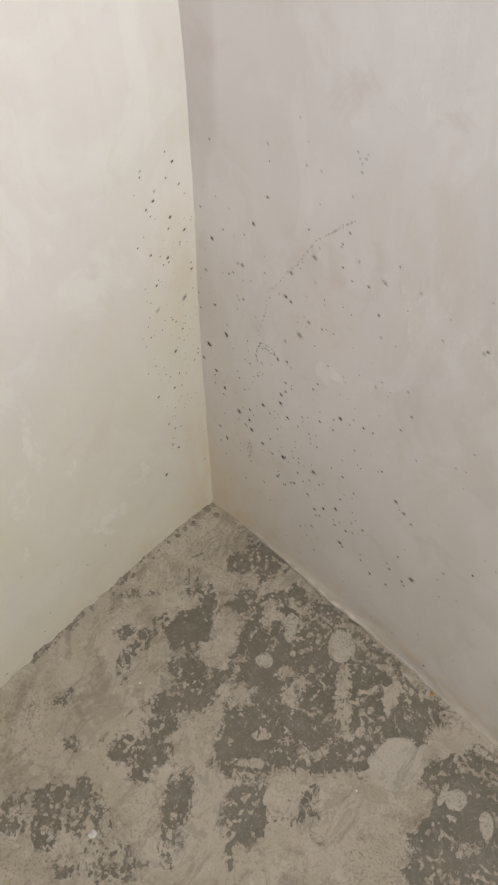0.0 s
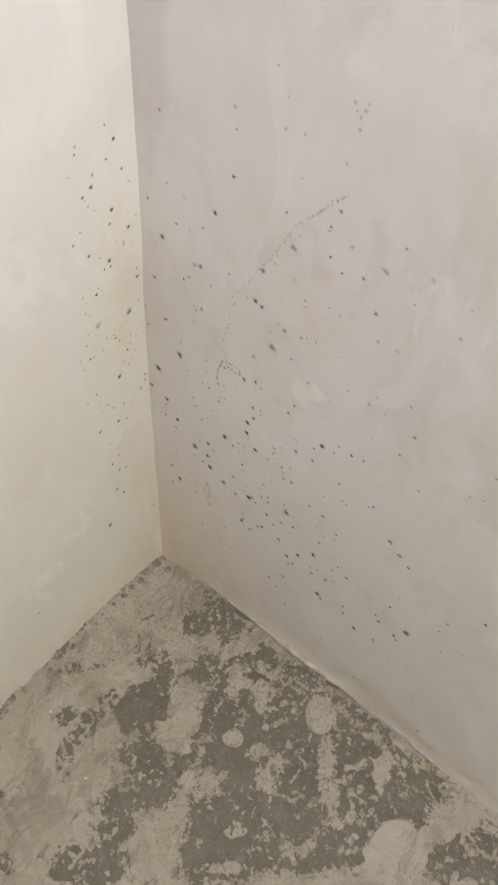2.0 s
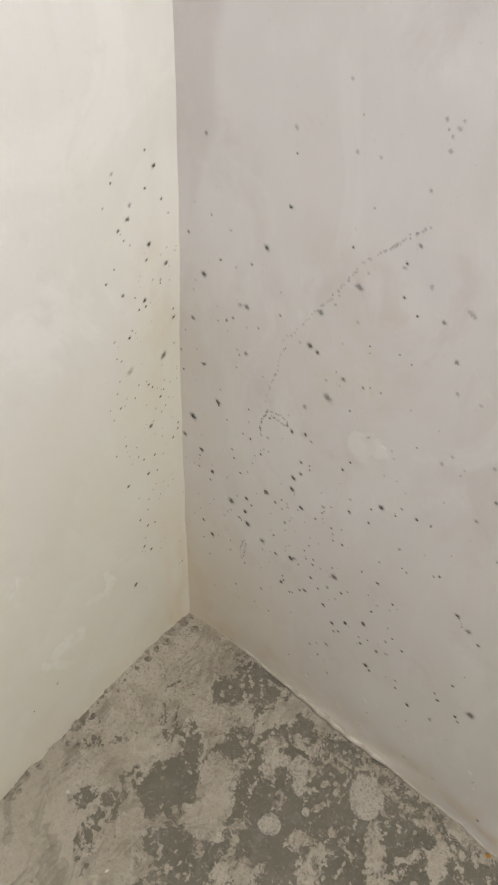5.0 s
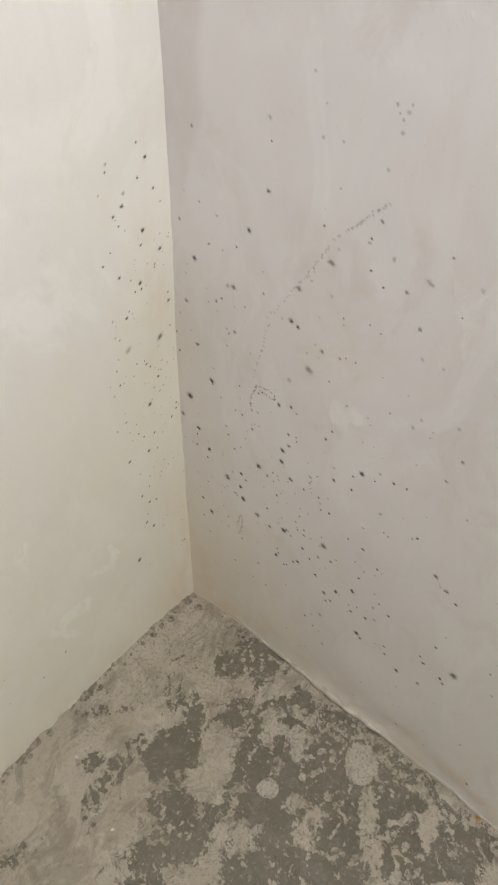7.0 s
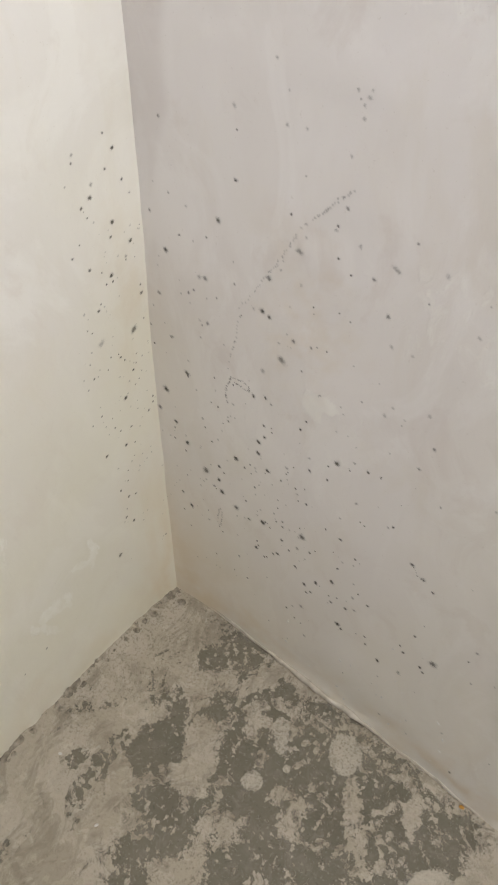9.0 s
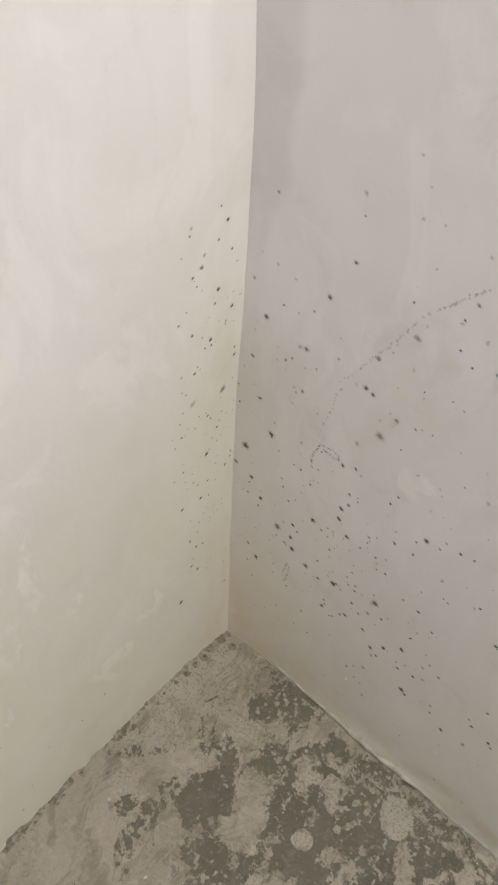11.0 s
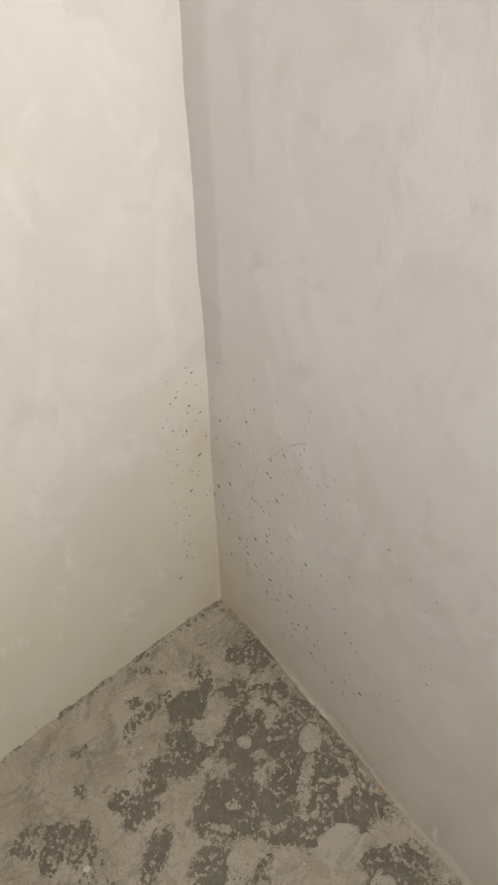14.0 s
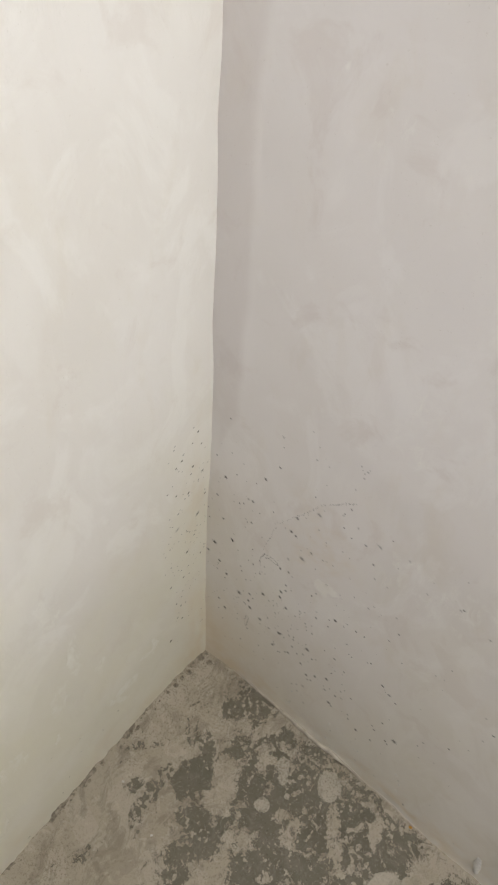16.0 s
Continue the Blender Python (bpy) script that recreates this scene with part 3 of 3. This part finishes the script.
def paint_flake():
    """A blister of white paint that lifts off the foot of the north wall."""
    verts, faces, a, b = [], [], 13, 7
    for side in (0, 1):
        for i in range(a):
            s = i / (a - 1)
            half = 0.0085 * math.sin(math.pi * (0.12 + 0.80 * s)) ** 0.7 * (1 + 0.2 * noise.noise(Vector((s * 5, 1, 0))))
            for k in range(b):
                w = (k / (b - 1) - 0.5) * 2
                lift = 0.0075 * (1 - w * w) * math.sin(math.pi * min(1, s * 1.1 + 0.05)) + 0.0006
                u = 0.757 + 0.018 * (0.5 - s) + half * w + 0.002 * noise.noise(Vector((s * 7, w * 2, 3)))
                verts.append(north_at(u, 0.022 + 0.085 * s, lift - side * 0.0012))
    n = a * b
    for i in range(a - 1):
        for k in range(b - 1):
            q = (i * b + k, i * b + k + 1, (i + 1) * b + k + 1, (i + 1) * b + k)
            faces += [q, tuple(n + x for x in q[::-1])]
    ring = [k for k in range(b)] + [i * b + b - 1 for i in range(1, a)] + [(a - 1) * b + k for k in range(b - 2, -1, -1)] + [i * b for i in range(a - 2, 0, -1)]
    for i, r in enumerate(ring):
        s = ring[(i + 1) % len(ring)]
        faces.append((r, n + r, n + s, s))
    ob = new("paint_blister", mesh("paint_blister", [tuple(v) for v in verts], faces, CHIP))
    ob.parent = wall_north
    tagged(ob, "white paint blister lifting off the wall foot")


def wall_chips():
    """Pinhead chips of white filler showing through the north wall's paint."""
    rng = random.Random(41)
    shapes = [lump("filler_chip", 1, CHIP, s, 0.4) for s in (61, 62, 63)]
    for _ in range(26):
        u, z = rng.gauss(0.42, 0.10), abs(rng.gauss(0.10, 0.05)) + 0.02
        ob = new("filler_chip", rng.choice(shapes))
        ob.parent = wall_north
        k = rng.uniform(0.0008, 0.0022)
        ob.matrix_world = Matrix.Translation(north_at(u, z, 0)) @ TURN_N @ Matrix.Rotation(rng.random() * 6, 4, "Z") @ Matrix.Diagonal((k * 1.6, k, k, 1))


def joint_rubble(name, where, count, seed, spread_out):
    """Fine crumbs heaped along the foot of a wall, as one heap."""
    rng = random.Random(seed)
    verts, faces = [], []
    tpl = [lump("crumb_shape", 1, CRUMB, s, 0.5, 1) for s in range(5)]
    shapes = [([v.co.copy() for v in t.vertices], [tuple(p.vertices) for p in t.polygons]) for t in tpl]
    for t in tpl:
        bpy.data.meshes.remove(t)
    for _ in range(count):
        u = rng.choice((rng.uniform(0.0, 0.16), rng.uniform(0.0, 0.5), rng.uniform(0.02, 0.85)))
        d = abs(rng.gauss(0, spread_out)) + 0.001
        size = 0.0008 + 0.0030 * rng.random() ** 3 if u > 0.17 else 0.0009 + 0.0022 * rng.random() ** 2
        p = where(u, 0.001, d)
        vs, fs = rng.choice(shapes)
        m = Matrix.Rotation(rng.random() * 6.28, 3, "Z")
        base = len(verts)
        z = 0.001 + (0.004 * math.exp(-d / 0.012) if where is west_at else 0.001)
        verts += [(m @ v) * size + Vector((p.x, p.y, z)) for v in vs]
        faces += [tuple(base + i for i in f) for f in fs]
    ob = new(name, mesh(name, verts, faces, CRUMB, False))
    tagged(ob, "grey mortar crumbs strewn along the wall foot", "rubble", kind="stuff")


def mortar_ridge():
    """The crumbled lip of mortar packed into the foot of the west wall."""
    n, m = 520, 9
    us = np.linspace(0.0, 1.15, n)
    h = 0.0065 + 0.010 * fbm(us, us * 0 + 2, 0.035, 211, 4) + 0.002 * np.exp(-(us / 0.10) ** 2)
    d = 0.009 + 0.007 * fbm(us, us * 0 + 7, 0.045, 221, 4) + 0.012 * np.exp(-us / 0.05)
    h = h * smooth(us, -0.02, 0.07)
    h, d = np.maximum(h, 0.0006), np.maximum(d, 0.002)
    U, V = np.meshgrid(us, np.linspace(0, 1, m), indexing="ij")
    lump_in = 0.0034 * fbm(U, V * 0.012, 0.007, 231, 3)
    Z = h[:, None] * (1 - V) ** 0.7 * (1 + 0.35 * fbm(U, V * 0.02, 0.011, 241, 3)) + lump_in * (1 - V) + 0.0008
    X = west_in(us, us * 0)[:, None] - 0.004 + (d[:, None] + 0.004) * V + lump_in * V
    k = np.arange(n * m).reshape(n, m)
    q = np.stack([k[:-1, :-1], k[:-1, 1:], k[1:, 1:], k[1:, :-1]], -1).reshape(-1, 4)[:, ::-1]
    part("mortar_ridge", mesh("mortar_ridge", np.stack([X, -U, Z], -1).reshape(-1, 3).tolist(), q.tolist(), CRUMB, False), floor)


mortar_ridge()
paint_bead()
paint_flake()
wall_chips()
joint_rubble("mortar_rubble", west_at, 420, 5, 0.005)
joint_rubble("mortar_rubble", north_at, 190, 9, 0.014)

crumb_tag = ("small rough grey lump of dried mortar on the floor", "mortar lump", "mortar lumps along the wall")
first = tagged(new("mortar_lump", lump("mortar_lump", 0.006, CRUMB, 3)), *crumb_tag)
first.matrix_world = pose(0.010, -0.362, 0.003, 0, 0, 30)
for u, d, turn, size in ((0.405, 0.010, 80, 0.8), (0.445, 0.008, 10, 0.7), (0.085, 0.014, 50, 1.2), (0.105, 0.012, 120, 1.0), (0.128, 0.013, 20, 1.1),
                         (0.152, 0.010, 70, 0.8), (0.20, 0.016, 160, 0.7), (0.255, 0.012, 100, 0.9), (0.31, 0.014, 40, 0.8), (0.035, 0.03, 15, 1.3)):
    p = west_at(u, 0.0, d)
    c = copy_thing(first, pose(p.x, p.y, 0.002, 0, 0, turn))
    c.scale = (size, size, size)

chip = tagged(new("gypsum_chip", lump("gypsum_chip", 0.008, CHIP, 17, 0.5)), "broken white gypsum chip lying on the mortar", "plaster chip")
chip.matrix_world = pose(0.317, -0.630, 0.001, 0, 0, 70)
scrap = tagged(new("orange_scrap", lump("orange_scrap", 0.0042, ORANGE, 23, 0.6)), "tiny orange plastic scrap at the wall foot", "scrap")
scrap.matrix_world = pose(0.619, -0.046, 0.001, 0, 0, 20)
for x, y, s, turn in ((0.612, -0.277, 0.0025, 10), (0.070, -0.36, 0.003, 40), (0.19, -0.40, 0.003, 70)):
    c = tagged(new("gypsum_crumb", lump("gypsum_crumb", s, CHIP, int(x * 1000), 0.6)), "tiny white gypsum crumb stuck to the floor", "plaster crumb", "white crumbs")
    c.matrix_world = pose(x, y, 0.001, 0, 0, turn)

# ---- mould on the walls: along the wall, height, width in millimetres, density ----
SPOTS_WEST_HIGH = [
    (0.085, 0.862, 4.6, 1), (0.087, 0.854, 3.1, 2), (0.032, 0.851, 4.9, 3), (0.099, 0.834, 3.1, 1), (0.045, 0.833, 3.3, 3), (0.066, 0.824, 5.4, 1),
    (0.024, 0.814, 3.9, 2), (0.07, 0.811, 5.4, 2), (0.083, 0.804, 4.3, 2), (0.015, 0.795, 3.4, 1), (0.077, 0.791, 2.7, 2), (0.044, 0.772, 5.7, 3),
    (0.049, 0.756, 4, 2), (0.105, 0.755, 3.8, 2), (0.021, 0.739, 5.3, 3), (0.085, 0.731, 5.1, 2), (0.031, 0.723, 4.2, 1), (0.069, 0.72, 2.3, 3),
    (0.056, 0.71, 5.3, 3), (0.065, 0.702, 2.9, 3), (0.055, 0.701, 3.6, 3), (0.077, 0.681, 3, 2), (0.103, 0.681, 3.5, 1), (0.012, 0.674, 3.7, 2),
    (0.082, 0.674, 4.8, 3), (0.011, 0.661, 5, 2), (0.086, 0.628, 10.5, 1),
]
SPOTS_WEST_LOW = [
    (0.03, 0.615, 10.3, 2), (0.058, 0.588, 3.9, 2), (0.105, 0.584, 3.2, 2), (0.039, 0.554, 4.7, 2), (0.059, 0.518, 6.8, 2), (0.01, 0.486, 3.6, 2),
    (0.085, 0.481, 2.8, 2), (0.011, 0.476, 3.6, 2), (0.076, 0.468, 3.5, 2), (0.021, 0.466, 4.4, 2), (0.056, 0.461, 2.9, 2), (0.107, 0.442, 5, 2),
    (0.07, 0.434, 5.1, 2), (0.094, 0.355, 4.6, 2), (0.081, 0.329, 4.7, 2), (0.067, 0.323, 4, 2), (0.092, 0.289, 4.9, 2), (0.079, 0.268, 5, 2),
    (0.118, 0.217, 7.7, 2), (0.021, 0.174, 4.5, 1),
]
SPOTS_NORTH_CROWN = [
    (0.188, 0.972, 3.5, 1), (0.282, 0.971, 3.3, 1), (0.269, 0.968, 3.8, 1), (0.28, 0.965, 4.6, 1), (0.272, 0.962, 2.5, 1), (0.276, 0.958, 3.8, 1),
    (0.202, 0.95, 2.7, 1), (0.277, 0.948, 4.2, 1), (0.223, 0.924, 4, 1), (0.142, 0.921, 5.7, 1), (0.202, 0.921, 4.1, 1), (0.27, 0.915, 3.9, 1),
    (0.145, 0.9, 2.4, 3), (0.043, 0.884, 4.2, 2), (0.273, 0.869, 4.5, 2), (0.144, 0.851, 5, 3), (0.265, 0.849, 3.2, 3), (0.213, 0.841, 3.3, 3),
    (0.291, 0.839, 5, 1), (0.329, 0.833, 6.3, 1), (0.27, 0.818, 3.3, 3), (0.31, 0.813, 4.6, 2), (0.226, 0.807, 8.3, 2), (0.286, 0.807, 2.8, 3),
]
SPOTS_NORTH_TOP = [
    (0.05, 0.805, 3.3, 2), (0.121, 0.799, 6.3, 3), (0.331, 0.782, 5.2, 2), (0.019, 0.773, 4.6, 2), (0.085, 0.761, 2.8, 1), (0.191, 0.761, 6.7, 2),
    (0.064, 0.76, 4, 2), (0.293, 0.757, 3, 2), (0.249, 0.753, 2.5, 3), (0.341, 0.752, 5.4, 1), (0.145, 0.733, 4.4, 2), (0.041, 0.732, 7, 3),
    (0.102, 0.721, 6.2, 2), (0.093, 0.719, 6.3, 1), (0.185, 0.717, 6.5, 3), (0.195, 0.714, 5.9, 3), (0.271, 0.708, 3.1, 2), (0.305, 0.708, 2.6, 1),
    (0.259, 0.707, 2.6, 2), (0.22, 0.704, 3.2, 1), (0.252, 0.703, 4.2, 2), (0.229, 0.7, 5.4, 2), (0.156, 0.697, 2.2, 3), (0.076, 0.69, 4.7, 2),
]
SPOTS_NORTH_UPPER = [
    (0.357, 0.682, 3.7, 1), (0.322, 0.669, 2.7, 2), (0.35, 0.667, 5.3, 1), (0.025, 0.666, 6.9, 2), (0.215, 0.666, 11.2, 2), (0.105, 0.66, 5.4, 2),
    (0.096, 0.653, 3, 2), (0.271, 0.647, 3.3, 2), (0.269, 0.645, 2.8, 1), (0.303, 0.639, 3.3, 1), (0.19, 0.635, 7.6, 1), (0.093, 0.633, 4.3, 1),
    (0.401, 0.622, 5, 2), (0.005, 0.608, 4, 2), (0.041, 0.606, 5.2, 2), (0.257, 0.597, 3.5, 3), (0.196, 0.596, 4.8, 3), (0.178, 0.588, 6.1, 2),
    (0.25, 0.579, 4.2, 3), (0.114, 0.579, 2.5, 3), (0.327, 0.576, 4.7, 1), (0.346, 0.574, 4.7, 2), (0.323, 0.56, 3, 3), (0.305, 0.559, 7.8, 2),
]
SPOTS_NORTH_MIDDLE = [
    (0.065, 0.558, 8.6, 3), (0.208, 0.552, 2.5, 3), (0.209, 0.545, 2.5, 3), (0.081, 0.538, 3.3, 1), (0.107, 0.532, 3.3, 2), (0.119, 0.531, 4, 2),
    (0.148, 0.53, 3.3, 1), (0.198, 0.529, 5.1, 2), (0.296, 0.523, 4.4, 2), (0.27, 0.52, 5.7, 2), (0.189, 0.514, 6.5, 3), (0.391, 0.511, 4.3, 3),
    (0.246, 0.508, 2.6, 2), (0.024, 0.506, 9.2, 3), (0.236, 0.499, 5.8, 1), (0.189, 0.493, 6.6, 3), (0.236, 0.487, 3.3, 2), (0.356, 0.482, 3.2, 2),
    (0.266, 0.481, 2.6, 2), (0.095, 0.477, 3.5, 3), (0.252, 0.471, 3.3, 3), (0.206, 0.47, 6.7, 3), (0.228, 0.468, 4, 2), (0.426, 0.467, 6.5, 2),
    (0.009, 0.463, 8.1, 2),
]
SPOTS_NORTH_LOWER = [
    (0.151, 0.454, 7, 3), (0.271, 0.454, 4.7, 3), (0.039, 0.452, 7.3, 3), (0.444, 0.452, 7.2, 1), (0.258, 0.45, 2.7, 3), (0.167, 0.446, 3.5, 2),
    (0.178, 0.443, 2.8, 3), (0.46, 0.439, 5.3, 2), (0.036, 0.438, 3, 3), (0.058, 0.42, 6, 3), (0.034, 0.415, 3.8, 3), (0.12, 0.414, 6.6, 3),
    (0.354, 0.408, 4.8, 2), (0.129, 0.407, 3.7, 3), (0.226, 0.407, 2.8, 3), (0.055, 0.401, 3.8, 3), (0.221, 0.391, 2.9, 2), (0.094, 0.386, 9.8, 2),
    (0.236, 0.385, 3.6, 2), (0.119, 0.384, 6.7, 3), (0.271, 0.381, 10.8, 2), (0.226, 0.377, 2.9, 3), (0.237, 0.374, 4.4, 2), (0.294, 0.37, 2.9, 3),
]
SPOTS_NORTH_BASE = [
    (0.332, 0.365, 4.3, 3), (0.125, 0.361, 9.1, 3), (0.286, 0.358, 5.1, 2), (0.203, 0.355, 9.7, 3), (0.216, 0.354, 3.7, 2), (0.265, 0.349, 6.7, 1),
    (0.153, 0.347, 8.4, 2), (0.238, 0.344, 6, 2), (0.177, 0.341, 6.1, 2), (0.252, 0.332, 4.5, 2), (0.459, 0.331, 4.4, 2), (0.327, 0.327, 8.2, 3),
    (0.386, 0.327, 5.2, 2), (0.266, 0.306, 3.8, 3), (0.233, 0.305, 7, 2), (0.264, 0.305, 3.8, 2), (0.194, 0.301, 3.9, 2), (0.303, 0.3, 7.7, 3),
    (0.494, 0.298, 10.6, 2), (0.043, 0.298, 5.8, 2), (0.34, 0.298, 3.8, 2), (0.225, 0.297, 4.7, 2), (0.369, 0.297, 6.1, 1), (0.096, 0.293, 3.2, 2),
]
SPOTS_NORTH_FOOT = [
    (0.327, 0.291, 3.1, 2), (0.445, 0.288, 4.6, 2), (0.356, 0.287, 5.4, 2), (0.193, 0.283, 6.4, 3), (0.332, 0.279, 5.4, 2), (0.285, 0.278, 6.3, 3),
    (0.214, 0.278, 3.2, 3), (0.452, 0.277, 5.4, 2), (0.061, 0.277, 6.7, 3), (0.209, 0.274, 4, 3), (0.48, 0.271, 5.4, 3), (0.297, 0.269, 4.7, 3),
    (0.486, 0.263, 4.7, 2), (0.29, 0.261, 4.8, 2), (0.045, 0.255, 4.3, 2), (0.394, 0.251, 4.8, 2), (0.349, 0.235, 8.9, 3), (0.398, 0.234, 4.8, 2),
    (0.058, 0.222, 4.3, 1), (0.285, 0.215, 7.4, 1), (0.422, 0.215, 7.4, 2), (0.27, 0.199, 5, 1), (0.259, 0.182, 5.1, 2), (0.276, 0.17, 4.3, 2),
    (0.298, 0.139, 6.1, 1),
]
TRAIL = [(0.277, 0.886), (0.258, 0.868), (0.241, 0.848), (0.224, 0.829), (0.212, 0.806), (0.205, 0.791), (0.189, 0.765), (0.179, 0.748), (0.166, 0.724), (0.153, 0.708), (0.151, 0.682), (0.147, 0.649), (0.138, 0.618)]
SCAR = [(0.121, 0.318), (0.116, 0.305), (0.115, 0.285), (0.119, 0.269), (0.123, 0.285), (0.125, 0.308), (0.122, 0.319)]
SQUIGGLE = [(0.425, 0.465), (0.431, 0.461), (0.435, 0.451), (0.44, 0.449), (0.446, 0.452)]
LOOP = [(0.136, 0.548), (0.132, 0.562), (0.135, 0.579), (0.142, 0.597), (0.151, 0.600), (0.164, 0.601), (0.172, 0.598), (0.170, 0.590), (0.158, 0.591), (0.147, 0.592)]


def spot_mesh(seed):
    """A ragged, slightly domed mould colony, 1 across."""
    rng = random.Random(seed)
    rings, n = (0.0, 0.35, 0.65, 0.88, 1.0), 12
    wob = [1 + rng.uniform(-0.28, 0.22) for _ in range(n)]
    verts, edge = [(0, 0, 0.06)], [1.0]
    for r in rings[1:]:
        for k in range(n):
            a = 2 * math.pi * k / n
            w = 1 + (wob[k] - 1) * r
            verts.append((0.5 * r * w * math.cos(a), 0.42 * r * w * math.sin(a), 0.06 * (1 - r * r)))
            edge.append(1 - r)
    faces = [(0, 1 + k, 1 + (k + 1) % n) for k in range(n)]
    for i in range(len(rings) - 2):
        for k in range(n):
            a, b = 1 + i * n + k, 1 + i * n + (k + 1) % n
            faces.append((a, a + n, b + n, b))
    me = mesh("mould_spot", verts, faces, MOULD)
    at = me.attributes.new("edge", "FLOAT", "POINT")
    at.data.foreach_set("value", np.array(edge, np.float32))
    return me


SHAPES = [spot_mesh(s) for s in range(8)]
DENSE = {0: 0.26, 1: 0.38, 2: 0.68, 3: 0.92}
dice = random.Random(77)


def spot(wall, u, z, width, density):
    ob = new("mould_spot", dice.choice(SHAPES))
    ob.parent = wall
    at = west_at if wall is wall_west else north_at
    h = 0.004
    across, up = (at(u + h, z) - at(u - h, z)).normalized(), (at(u, z + h) - at(u, z - h)).normalized()
    if wall is wall_west:
        across = -across
    out = across.cross(up).normalized()
    p = at(u, z) + out * 0.0006
    frame3 = Matrix((across, out.cross(across), out)).transposed().to_4x4()
    # the colonies stretch a little along one slant
    s = width * 0.001 * (1.8 if width < 6 else 1.85)
    lean = dice.gauss(0.7 if wall is wall_west else -0.7, 0.5)
    ob.matrix_world = (Matrix.Translation(p) @ frame3
                       @ Matrix.Rotation(lean + dice.choice((0, math.pi)), 4, "Z") @ Matrix.Diagonal((s, s * dice.uniform(0.88, 1.12), 0.004, 1)))
    ob.color = (1, 1, 1, min(1, DENSE[density] * (0.85 if width > 8 else 1) * (1.12 if z < 0.6 else 0.8) * (1.3 if wall is wall_west else 1)))


for u, z, width, density in SPOTS_WEST_HIGH + SPOTS_WEST_LOW:
    spot(wall_west, u, z, width, density)
for u, z, width, density in SPOTS_NORTH_CROWN + SPOTS_NORTH_TOP + SPOTS_NORTH_UPPER + SPOTS_NORTH_MIDDLE + SPOTS_NORTH_LOWER + SPOTS_NORTH_BASE + SPOTS_NORTH_FOOT:
    spot(wall_north, u, z, width, density)
# fainter, finer colonies between them
for _ in range(190):
    u, z = abs(dice.gauss(0.15, 0.12)) + 0.008, dice.triangular(0.06, 0.98, 0.36)
    spot(wall_north, u, z, dice.uniform(1.5, 4.5), dice.choice((0, 0, 1, 2)))
for _ in range(60):
    u, z = dice.uniform(0.3, 0.62), dice.uniform(0.06, 0.85)
    spot(wall_north, u, z, dice.uniform(2, 6), dice.choice((0, 1, 1, 2)))
for _ in range(110):
    u, z = abs(dice.gauss(0.05, 0.035)) + 0.005, dice.triangular(0.1, 0.9, 0.6)
    spot(wall_west, u, z, dice.uniform(1.5, 3.5), dice.choice((0, 0, 1, 2)))
for _ in range(10):
    spot(wall_west, dice.uniform(0.2, 0.7), dice.uniform(0.03, 0.3), dice.uniform(2, 5), dice.choice((1, 2)))


def trail(points, gap):
    """A line of tiny dark dots, as left by a drop that ran and dried."""
    for (u0, z0), (u1, z1) in zip(points, points[1:]):
        n = max(1, round(math.hypot(u1 - u0, z1 - z0) / gap))
        for k in range(n):
            if dice.random() < 0.2:
                continue
            f = (k + dice.random() * 0.6) / n
            spot(wall_north, u0 + (u1 - u0) * f + dice.gauss(0, 0.0008), z0 + (z1 - z0) * f + dice.gauss(0, 0.0008), dice.uniform(2.2, 3.6), dice.choice((0, 0, 1)))


trail(TRAIL[:9], 0.0034)
trail(TRAIL[8:], 0.006)
trail(LOOP, 0.0021)
trail(SCAR, 0.0030)
trail(SQUIGGLE, 0.0030)
